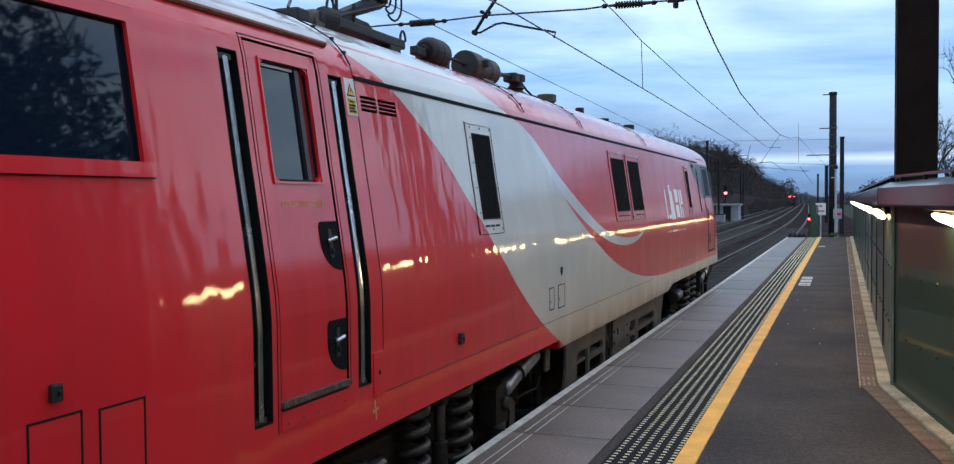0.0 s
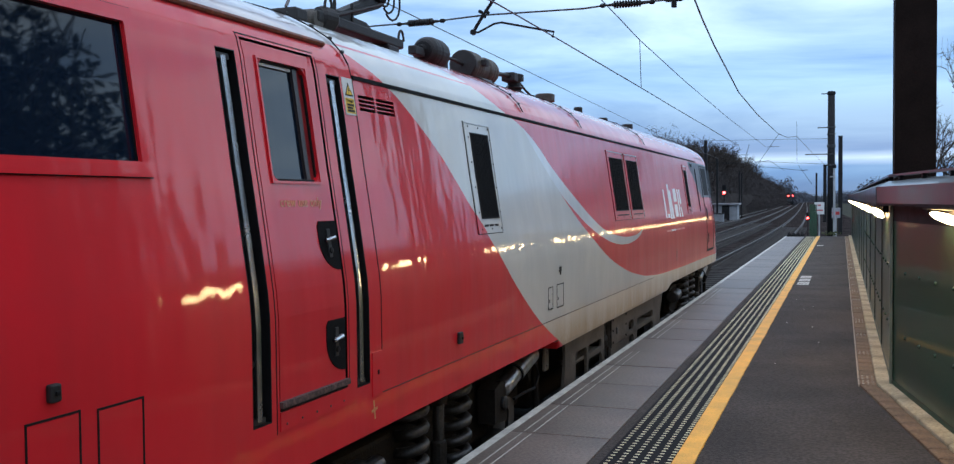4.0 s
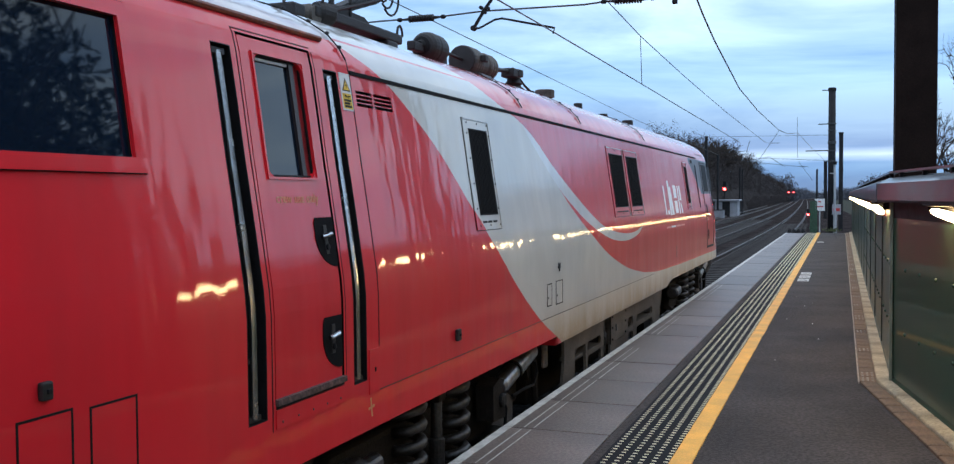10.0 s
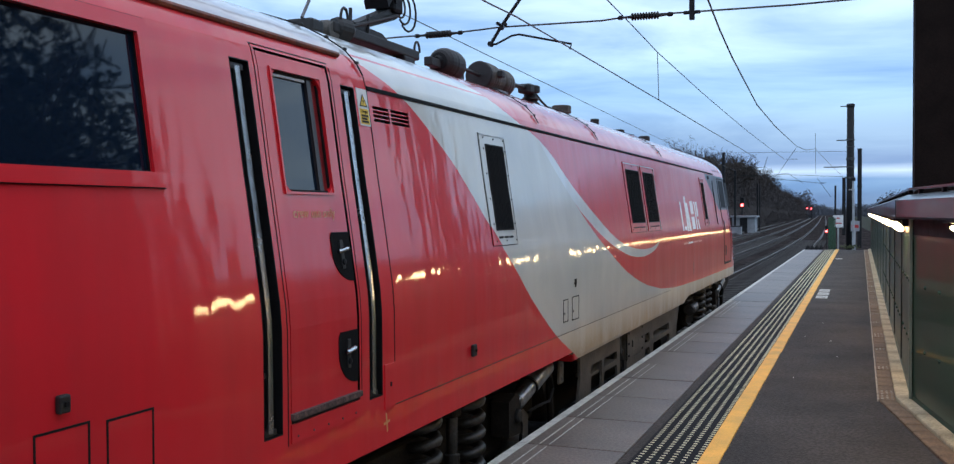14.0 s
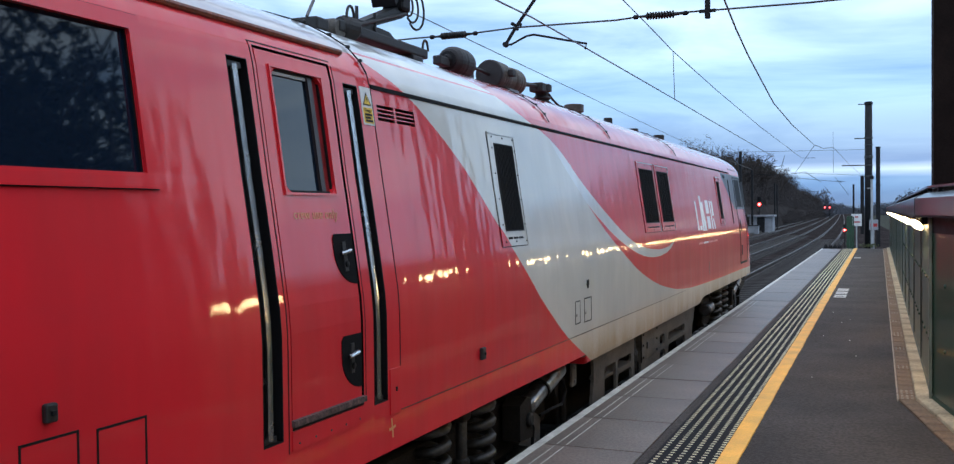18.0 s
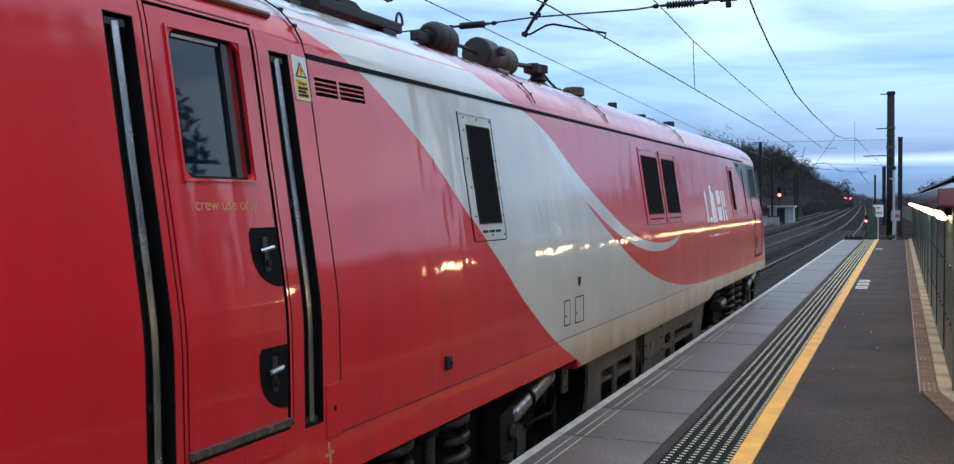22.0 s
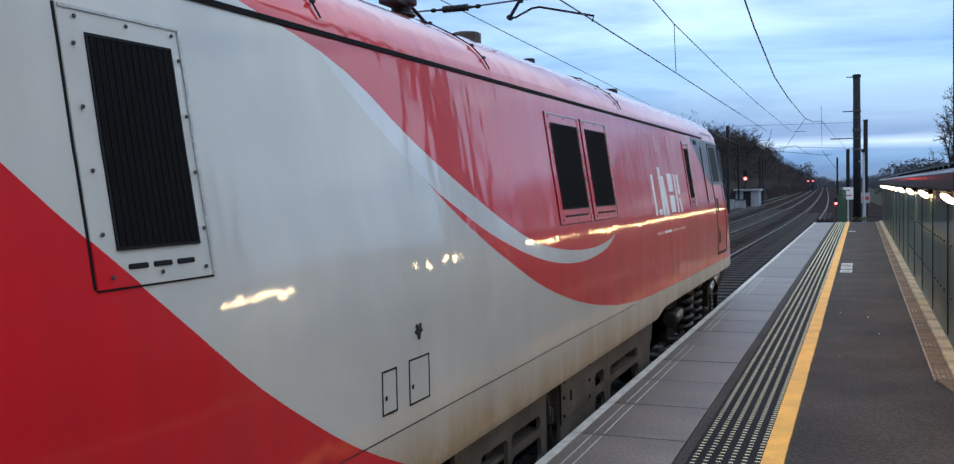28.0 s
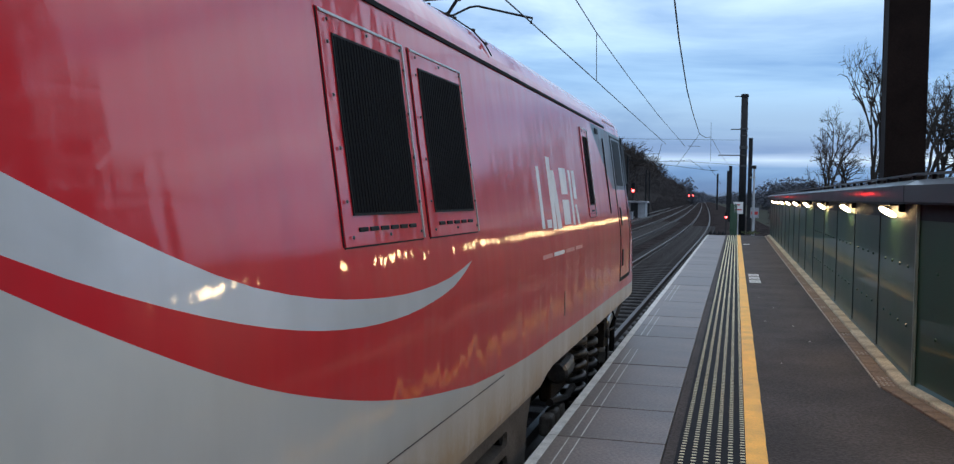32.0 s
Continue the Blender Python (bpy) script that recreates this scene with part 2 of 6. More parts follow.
def livery(name):
    m = bpy.data.materials.new(name)
    m.use_nodes = True
    nt = m.node_tree
    N, L = nt.nodes.new, nt.links.new
    b = nt.nodes["Principled BSDF"]
    tc, sep = N("ShaderNodeTexCoord"), N("ShaderNodeSeparateXYZ")
    plan = N("ShaderNodeVectorMath")
    plan.operation = "SCALE"
    plan.inputs["Scale"].default_value = 1 / (1.17 * 0.934)
    L(tc.outputs["Object"], plan.inputs[0])
    L(plan.outputs[0], sep.inputs[0])
    Y, Z = sep.outputs[1], sep.outputs[2]

    def math(op, a, c):
        n = N("ShaderNodeMath")
        n.operation = op
        for s, v in zip(n.inputs, (a, c)):
            if isinstance(v, (int, float)):
                s.default_value = v
            else:
                L(v, s)
        return n.outputs[0]

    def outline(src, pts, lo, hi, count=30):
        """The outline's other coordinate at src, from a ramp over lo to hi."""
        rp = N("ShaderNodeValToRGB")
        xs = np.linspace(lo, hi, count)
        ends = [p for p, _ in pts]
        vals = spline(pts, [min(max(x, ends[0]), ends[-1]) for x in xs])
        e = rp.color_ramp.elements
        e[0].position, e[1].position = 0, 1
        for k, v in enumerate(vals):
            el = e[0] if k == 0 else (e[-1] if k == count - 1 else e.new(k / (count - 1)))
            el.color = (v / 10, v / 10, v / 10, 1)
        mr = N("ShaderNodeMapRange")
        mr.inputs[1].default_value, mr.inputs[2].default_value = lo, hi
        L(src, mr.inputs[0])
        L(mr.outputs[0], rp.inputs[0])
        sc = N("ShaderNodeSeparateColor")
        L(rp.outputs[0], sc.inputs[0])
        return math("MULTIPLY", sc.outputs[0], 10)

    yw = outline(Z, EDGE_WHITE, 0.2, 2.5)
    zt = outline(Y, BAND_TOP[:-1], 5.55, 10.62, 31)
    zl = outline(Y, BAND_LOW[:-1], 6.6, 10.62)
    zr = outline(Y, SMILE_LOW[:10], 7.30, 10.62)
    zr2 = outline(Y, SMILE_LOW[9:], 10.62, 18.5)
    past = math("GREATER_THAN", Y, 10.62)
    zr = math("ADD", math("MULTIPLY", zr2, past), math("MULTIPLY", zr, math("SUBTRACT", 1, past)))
    right = math("GREATER_THAN", Y, yw)
    before = math("LESS_THAN", Y, 10.62)
    under_top = math("LESS_THAN", Z, zt)
    low = math("MULTIPLY", math("LESS_THAN", Z, zr), math("GREATER_THAN", Y, 7.44))
    white = math("MAXIMUM", math("MULTIPLY", math("MULTIPLY", right, under_top), before), low)
    smile = math("MULTIPLY", math("MULTIPLY", math("LESS_THAN", Z, zl), math("GREATER_THAN", Z, zr)), math("GREATER_THAN", Y, 7.44))
    white = math("MULTIPLY", white, math("SUBTRACT", 1, smile))
    band = math("MULTIPLY", math("MULTIPLY", math("MULTIPLY", under_top, math("GREATER_THAN", Z, zl)), before), math("GREATER_THAN", Y, 6.3))
    # thin red line on the roof's white
    line = math("MULTIPLY", math("MULTIPLY", math("GREATER_THAN", Z, 2.158), math("LESS_THAN", Z, 2.172)), math("GREATER_THAN", Y, 4.13))
    white = math("MULTIPLY", white, math("SUBTRACT", 1, math("MULTIPLY", line, math("LESS_THAN", Y, 6.4))))
    slate = math("MULTIPLY", math("MULTIPLY", math("GREATER_THAN", Z, math("SUBTRACT", 1.93, math("MULTIPLY", math("SUBTRACT", Y, 14.72), 0.50))), math("GREATER_THAN", Y, 14.72)), math("MULTIPLY", math("GREATER_THAN", Z, 1.43), math("LESS_THAN", Z, 1.975)))

    def mixc(f, a, c):
        n = N("ShaderNodeMix")
        n.data_type = "RGBA"
        L(f, n.inputs[0])
        for s, v in ((n.inputs[6], a), (n.inputs[7], c)):
            if isinstance(v, tuple):
                s.default_value = (*v, 1)
            else:
                L(v, s)
        return n.outputs[2]

    col = mixc(white, RED, WHITE)
    col = mixc(math("MULTIPLY", band, white), col, (0.70, 0.71, 0.72))
    cap = math("MULTIPLY", math("LESS_THAN", Y, 4.11), math("GREATER_THAN", Z, 2.15))
    col = mixc(cap, col, (0.50, 0.47, 0.46))
    col = mixc(slate, col, (0.012, 0.027, 0.038))
    # brake dust and road dirt, heavier in streaks
    n1, n2 = N("ShaderNodeTexNoise"), N("ShaderNodeTexNoise")
    mp = N("ShaderNodeMapping")
    mp.inputs["Scale"].default_value = (1, 2.2, 0.35)
    L(tc.outputs["Object"], mp.inputs[0])
    n1.inputs["Scale"].default_value, n1.inputs["Detail"].default_value = 2.2, 6
    L(mp.outputs[0], n1.inputs[0])
    n2.inputs["Scale"].default_value, n2.inputs["Detail"].default_value = 35, 4
    L(tc.outputs["Object"], n2.inputs[0])
    dr = N("ShaderNodeMapRange")
    dr.inputs[1].default_value, dr.inputs[2].default_value, dr.inputs[3].default_value, dr.inputs[4].default_value = 0.42, 0.8, 0.0, 0.30
    L(n1.outputs[0], dr.inputs[0])
    col = mixc(dr.outputs[0], col, mixc(white, (0.30, 0.02, 0.022), (0.44, 0.41, 0.34)))
    # soft grey blotches on the white: stains and mirrored clouds put into colour
    n3, bl = N("ShaderNodeTexNoise"), N("ShaderNodeMapRange")
    n3.inputs["Scale"].default_value, n3.inputs["Detail"].default_value, n3.inputs["Distortion"].default_value = 1.1, 4, 0.6
    L(tc.outputs["Object"], n3.inputs[0])
    bl.inputs[1].default_value, bl.inputs[2].default_value, bl.inputs[3].default_value, bl.inputs[4].default_value = 0.42, 0.66, 0.0, 0.6
    L(n3.outputs[0], bl.inputs[0])
    col = mixc(math("MULTIPLY", bl.outputs[0], white), col, (0.44, 0.46, 0.45))
    gz = N("ShaderNodeMapRange")
    gz.inputs[1].default_value, gz.inputs[2].default_value, gz.inputs[3].default_value, gz.inputs[4].default_value = 0.58, 0.27, 0.0, 1.3
    L(Z, gz.inputs[0])
    grime = math("MULTIPLY", math("MULTIPLY", gz.outputs[0], white), math("ADD", math("MULTIPLY", n1.outputs[0], 1.1), math("MULTIPLY", n2.outputs[0], 0.4)))
    grime = math("MINIMUM", grime, 0.92)
    col = mixc(grime, col, (0.36, 0.245, 0.125))
    rz = N("ShaderNodeMapRange")
    rz.inputs[1].default_value, rz.inputs[2].default_value, rz.inputs[3].default_value, rz.inputs[4].default_value = 2.1, 2.36, 0.0, 0.75
    L(Z, rz.inputs[0])
    col = mixc(math("MULTIPLY", rz.outputs[0], math("MULTIPLY", n1.outputs[0], 0.9)), col, (0.16, 0.14, 0.15))
    L(col, b.inputs["Base Color"])
    ro = N("ShaderNodeMapRange")
    ro.inputs[3].default_value, ro.inputs[4].default_value = 0.24, 0.40
    L(n1.outputs[0], ro.inputs[0])
    L(ro.outputs[0], b.inputs["Roughness"])
    film = math("MINIMUM", math("MULTIPLY", gz.outputs[0], 0.75), 0.9)
    L(math("MULTIPLY", math("SUBTRACT", 0.80, math("MULTIPLY", slate, 0.72)), math("SUBTRACT", 1, math("MAXIMUM", math("MULTIPLY", grime, 0.95), film))), b.inputs["Coat Weight"])
    b.inputs["Specular IOR Level"].default_value = 0.16
    b.inputs["Coat Roughness"].default_value = 0.035
    # fine scratches from the washing brushes smear the gloss upright
    b.inputs["Anisotropic"].default_value = 0.9
    up = N("ShaderNodeCombineXYZ")
    up.inputs[2].default_value = 1.0
    L(up.outputs[0], b.inputs["Tangent"])
    # hand-beaten sheet: long shallow waves and fine orange peel
    wv, op = N("ShaderNodeTexNoise"), N("ShaderNodeTexNoise")
    mp2 = N("ShaderNodeMapping")
    mp2.inputs["Scale"].default_value = (1, 2.6, 0.9)
    L(tc.outputs["Object"], mp2.inputs[0])
    wv.inputs["Scale"].default_value, wv.inputs["Detail"].default_value = 1.3, 2
    L(mp2.outputs[0], wv.inputs[0])
    op.inputs["Scale"].default_value = 120
    L(tc.outputs["Object"], op.inputs[0])
    rp = N("ShaderNodeTexNoise")
    rp.inputs["Scale"].default_value, rp.inputs["Detail"].default_value = 3.4, 1
    L(mp2.outputs[0], rp.inputs[0])
    b0, b1, b2 = N("ShaderNodeBump"), N("ShaderNodeBump"), N("ShaderNodeBump")
    b0.inputs["Strength"].default_value, b0.inputs["Distance"].default_value = 0.30, 0.007
    L(rp.outputs[0], b0.inputs["Height"])
    L(b0.outputs[0], b1.inputs["Normal"])
    b1.inputs["Strength"].default_value, b1.inputs["Distance"].default_value = 0.42, 0.018
    b2.inputs["Strength"].default_value, b2.inputs["Distance"].default_value = 0.05, 0.002
    L(wv.outputs[0], b1.inputs["Height"])
    L(op.outputs[0], b2.inputs["Height"])
    L(b1.outputs[0], b2.inputs["Normal"])
    L(b2.outputs[0], b.inputs["Normal"])
    L(b2.outputs[0], b.inputs["Coat Normal"])
    return m


M_BODY = livery("train_paint")
M_RED = material("red_paint", RED, 0.28, vary=0.12, scale=2.0, bump=0.03, coat=0.5)
M_WHITE = material("white_paint", WHITE, 0.4, vary=0.12, scale=3.0, bump=0.05)
M_BLACK = material("black_rubber", (0.008, 0.008, 0.009), 0.6, vary=0.3, scale=9, spec=0.2)
M_GRILLE = material("grille_black", (0.006, 0.006, 0.007), 0.8, vary=0.3, scale=9, spec=0.12)
M_CHROME = material("steel_rail", (0.62, 0.63, 0.64), 0.25, metal=1.0, vary=0.12, scale=8, bump=0.05)
M_GLASS = dark_glass("window_glass", (0.005, 0.011, 0.022), 0.03, 0.42)
M_DULLGLASS = dark_glass("grimy_cab_glass", (0.006, 0.008, 0.010), 0.5, 0.05)
M_UNDER = material("underframe", (0.020, 0.016, 0.013), 0.75, vary=0.45, scale=5, bump=0.4, tint=(0.014, 0.011, 0.009), spec=0.25)
M_BROWNGREY = material("equipment_case", (0.125, 0.108, 0.090), 0.65, vary=0.4, scale=4, bump=0.25)
M_SPRING = material("spring_steel", (0.085, 0.082, 0.078), 0.4, metal=0.6, vary=0.4, scale=12)
M_ROOFKIT = material("roof_equipment", (0.012, 0.0115, 0.012), 0.6, vary=0.4, scale=9, bump=0.2)
M_DAMPER = material("damper_steel", (0.11, 0.11, 0.115), 0.38, metal=0.6, vary=0.3, scale=12)
M_SHINY = material("polished_damper", (0.34, 0.34, 0.35), 0.3, metal=0.9, vary=0.3, scale=10, bump=0.1)
M_DRUM = material("brown_drum", (0.075, 0.066, 0.054), 0.6, vary=0.4, scale=6, bump=0.2)
M_TARMAC = material("tarmac", (0.068, 0.060, 0.056), 0.82, vary=0.42, scale=1.1, bump=0.9, fine=42, bump_dist=0.012, spec=0.2, grain=(0.42, 0.60))
M_SLAB = material("coping_slab", (0.165, 0.135, 0.115), 0.46, vary=0.35, scale=1.6, bump=0.25, fine=45, objrand=0.14, spec=0.5, grain=(0.40, 0.60))
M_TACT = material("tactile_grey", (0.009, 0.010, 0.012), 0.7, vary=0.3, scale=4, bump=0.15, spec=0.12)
M_FROST = material("worn_kerb_paint", (0.42, 0.38, 0.31), 0.8, vary=0.6, scale=25, bump=0.3, fine=120, tint=(0.16, 0.11, 0.07))
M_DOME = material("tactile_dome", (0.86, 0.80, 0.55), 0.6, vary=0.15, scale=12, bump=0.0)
M_YELLOW = material("yellow_line", (0.88, 0.46, 0.07), 0.6, vary=0.22, scale=3.5, bump=0.15, fine=90)
M_WLINE = material("white_edge_line", (0.55, 0.54, 0.50), 0.65, vary=0.3, scale=6)
M_BRICK = material("brown_brick", (0.20, 0.130, 0.078), 0.8, vary=0.4, scale=9, bump=0.4, objrand=0.12)
M_STONE = material("kerb_stone", (0.48, 0.40, 0.26), 0.75, vary=0.5, scale=3, bump=0.3, objrand=0.16)
M_GREEN = material("green_panel", (0.022, 0.058, 0.034), 0.42, vary=0.25, scale=1.4, bump=0.04, objrand=0.10, coat=0.30, spec=0.3)
# paler than the panels: lamp light on the corner put into colour
M_TRIM = material("lamplit_green_trim", (0.16, 0.19, 0.15), 0.45, vary=0.25, scale=5, bump=0.05)
M_FASCIA = material("grey_fascia", (0.036, 0.036, 0.038), 0.40, vary=0.25, scale=2, bump=0.02, spec=0.3, coat=0.5)
M_POST = material("dark_steel", (0.017, 0.011, 0.009), 0.7, vary=0.3, scale=3, bump=0.2, spec=0.06)
M_MAST = material("mast_steel", (0.022, 0.022, 0.024), 0.7, vary=0.3, scale=3, bump=0.2, spec=0.15)
M_BANDS = material("galvanised_bands", (0.05, 0.052, 0.056), 0.5, metal=0.4, vary=0.3, scale=5, bump=0.1)
M_LAMP = glow("lamp_light", (1.0, 0.68, 0.33), 36.0)
M_REDLIGHT = glow("red_signal", (1.0, 0.02, 0.02), 50.0)
M_BALLAST = material("ballast", (0.046, 0.039, 0.038), 1.0, vary=0.6, scale=1.2, bump=1.0, fine=14, bump_dist=0.08, spec=0.0)
M_SLEEPER = material("sleeper_concrete", (0.060, 0.056, 0.054), 0.95, vary=0.4, scale=4, bump=0.3, spec=0.03)
M_RAIL = material("rail_steel", (0.07, 0.055, 0.046), 0.55, metal=0.3, vary=0.4, scale=6)
M_GROUND = material("rough_grass", (0.035, 0.036, 0.022), 0.95, vary=0.5, scale=0.4, bump=0.6, fine=6, spec=0.1)
M_WOOD = material("winter_wood", (0.060, 0.053, 0.050), 1.0, vary=0.5, scale=0.5, bump=0.8, fine=3, bump_dist=0.3, spec=0.0)
M_BARK = material("bark", (0.060, 0.050, 0.044), 1.0, vary=0.4, scale=6, bump=0.3, spec=0.05)
M_WIRE = material("wire", (0.05, 0.05, 0.055), 0.5, vary=0.1, bump=0)
M_CONC = material("platform_wall", (0.12, 0.11, 0.10), 0.85, vary=0.4, scale=2, bump=0.4)
M_HUT = material("hut_white", (0.30, 0.31, 0.33), 0.6, vary=0.2, scale=1.5)


# ---------------------------------------------------------------- mesh helpers
def mesh_of(bm, name, mat, smooth=False):
    me = bpy.data.meshes.new(name)
    bm.normal_update()
    bm.to_mesh(me)
    bm.free()
    if mat:
        me.materials.append(mat)
    if smooth:
        for p in me.polygons:
            p.use_smooth = True
    return me


def part(name, bm, mat, parent=None, label="", smooth=False):
    ob = new(name, mesh_of(bm, name, mat, smooth))
    ob.parent = parent
    if label:
        ob["label"] = label
    return ob


def share(name, me, parent, m):
    ob = new(name, me)
    ob.parent = parent
    ob.matrix_basis = m
    return ob


def thing(name, label, category, group="", kind="", at=(0, 0, 0)):
    ob = new(name)
    ob.location = at
    return tagged(ob, label, category, group, kind)


def box(bm, x0, x1, y0, y1, z0, z1, bevel=0.0):
    r = bmesh.ops.create_cube(bm, size=1, matrix=Matrix.LocRotScale(((x0 + x1) / 2, (y0 + y1) / 2, (z0 + z1) / 2), None, (abs(x1 - x0), abs(y1 - y0), abs(z1 - z0))))
    if bevel:
        es = list({e for v in r["verts"] for e in v.link_edges})
        bmesh.ops.bevel(bm, geom=es, offset=bevel, segments=2, profile=0.5, affect="EDGES")
    return bm


def boxed(*a, **k):
    return box(bmesh.new(), *a, **k)


def tube(bm, pts, radius, sides=8, closed=True):
    """A round bar along the points."""
    pts = [Vector(p) for p in pts]
    rings = []
    for i, p in enumerate(pts):
        d = (pts[min(i + 1, len(pts) - 1)] - pts[max(i - 1, 0)]).normalized()
        u = d.orthogonal().normalized() if i == 0 else (rings_u - d * rings_u.dot(d)).normalized()
        rings_u = u
        w = d.cross(u)
        r = radius[i] if isinstance(radius, (list, tuple)) else radius
        rings.append([bm.verts.new(p + (u * math.cos(a) + w * math.sin(a)) * r) for a in [2 * math.pi * k / sides for k in range(sides)]])
    for a, b in zip(rings, rings[1:]):
        for k in range(sides):
            bm.faces.new((a[k], a[(k + 1) % sides], b[(k + 1) % sides], b[k]))
    if closed:
        bm.faces.new(rings[0][::-1])
        bm.faces.new(rings[-1])
    return bm


def tubed(pts, radius, sides=8):
    return tube(bmesh.new(), pts, radius, sides)


def lathe(bm, centre, axis, profile, sides=20):
    """A turned form: profile of (distance along the axis, radius)."""
    c, a = Vector(centre), Vector(axis).normalized()
    u = a.orthogonal().normalized()
    w = a.cross(u)
    rings = [[bm.verts.new(c + a * s + (u * math.cos(t) + w * math.sin(t)) * r) for t in [2 * math.pi * k / sides for k in range(sides)]] for s, r in profile]
    for p, q in zip(rings, rings[1:]):
        for k in range(sides):
            bm.faces.new((p[k], p[(k + 1) % sides], q[(k + 1) % sides], q[k]))
    bm.faces.new(rings[0][::-1])
    bm.faces.new(rings[-1])
    return bm


def prism(bm, outline, depth_axis, d0, d1):
    """An outline of (a, b) pairs pushed from d0 to d1 along the axis x, y or z."""
    def put(a, b, d):
        return {"x": (d, a, b), "y": (a, d, b), "z": (a, b, d)}[depth_axis]
    lo = [bm.verts.new(put(a, b, d0)) for a, b in outline]
    hi = [bm.verts.new(put(a, b, d1)) for a, b in outline]
    n = len(outline)
    for k in range(n):
        bm.faces.new((lo[k], lo[(k + 1) % n], hi[(k + 1) % n], hi[k]))
    bm.faces.new(lo[::-1])
    bm.faces.new(hi)
    bmesh.ops.recalc_face_normals(bm, faces=bm.faces)
    return bm


# ---------------------------------------------------------------- ground, platform, track
RAIL_Z = -0.75
MID = -1.46
END_Y = 37.5


def bend(y):
    """How far the line has swung aside at that distance."""
    return 0.0 if y < 50 else -0.034 * (y - 50) ** 2 / ((y - 50) + 60)


def strip(bm, xa, xb, ys, z, thick=0.0, follow=False):
    prev = None
    for y in ys:
        o = bend(y) if follow else 0
        cur = [bm.verts.new((xa + o, y, z)), bm.verts.new((xb + o, y, z))]
        if prev:
            bm.faces.new((prev[0], prev[1], cur[1], cur[0]))
        prev = cur
    return bm


def make_ground():
    bm = bmesh.new()
    bmesh.ops.create_grid(bm, x_segments=60, y_segments=60, size=1500, matrix=Matrix.Translation((0, 900, -1.25)))
    tagged(part("ground", bm, M_GROUND), "rough winter grass and scrub beside the railway", "ground", kind="structure")
    bm = bmesh.new()
    ys = [-60] + [y for y in range(-10, 60, 5)] + [60 + 12 * k for k in range(50)]
    rows = []
    for y in ys:
        o = bend(y)
        rows.append([bm.verts.new((x + o, y, z)) for x, z in ((-11.6, -1.3), (-10.6, RAIL_Z - 0.2), (-0.2, RAIL_Z - 0.2), (3.6, RAIL_Z - 0.22), (5.0, -1.3))])
    for a, b in zip(rows, rows[1:]):
        for k in range(4):
            bm.faces.new((a[k], a[k + 1], b[k + 1], b[k]))
    tagged(part("ballast_bed", bm, M_BALLAST), "dark brown stone ballast under the railway tracks", "ballast", kind="structure")


def make_track(centre, first, tag):
    t = thing("railway_track", tag, "railway track", group="parallel tracks", kind="structure")
    ys = [-20 + 8 * k for k in range(12)] + [80 + 14 * k for k in range(40)]
    for sx in (-0.7175, 0.7175):
        bm = bmesh.new()
        prof = [(-0.035, 0), (-0.035, -0.04), (-0.01, -0.05), (-0.01, -0.13), (-0.07, -0.15), (0.07, -0.15), (0.01, -0.13), (0.01, -0.05), (0.035, -0.04), (0.035, 0)]
        rings = [[bm.verts.new((centre + sx + a + bend(y), y, RAIL_Z + c)) for a, c in prof] for y in ys]
        for p, q in zip(rings, rings[1:]):
            for k in range(len(prof)):
                bm.faces.new((p[k], q[k], q[(k + 1) % len(prof)], p[(k + 1) % len(prof)]))
        part("rail", bm, M_RAIL, t)
    me = mesh_of(boxed(-1.25, 1.25, -0.125, 0.125, -0.1, 0.0, bevel=0.015), "sleeper", M_SLEEPER)
    y = first
    while y < first + 70:
        share("sleeper", me, t, pose(centre + bend(y), y, RAIL_Z - 0.13))
        y += 0.65
    return t


make_ground()
make_track(MID, 10.0, "near railway track with concrete sleepers and worn rails")
make_track(-4.65, 22.0, "railway track on dark ballast beyond the platform line")
make_track(-8.1, 36.0, "outer railway track on dark ballast")


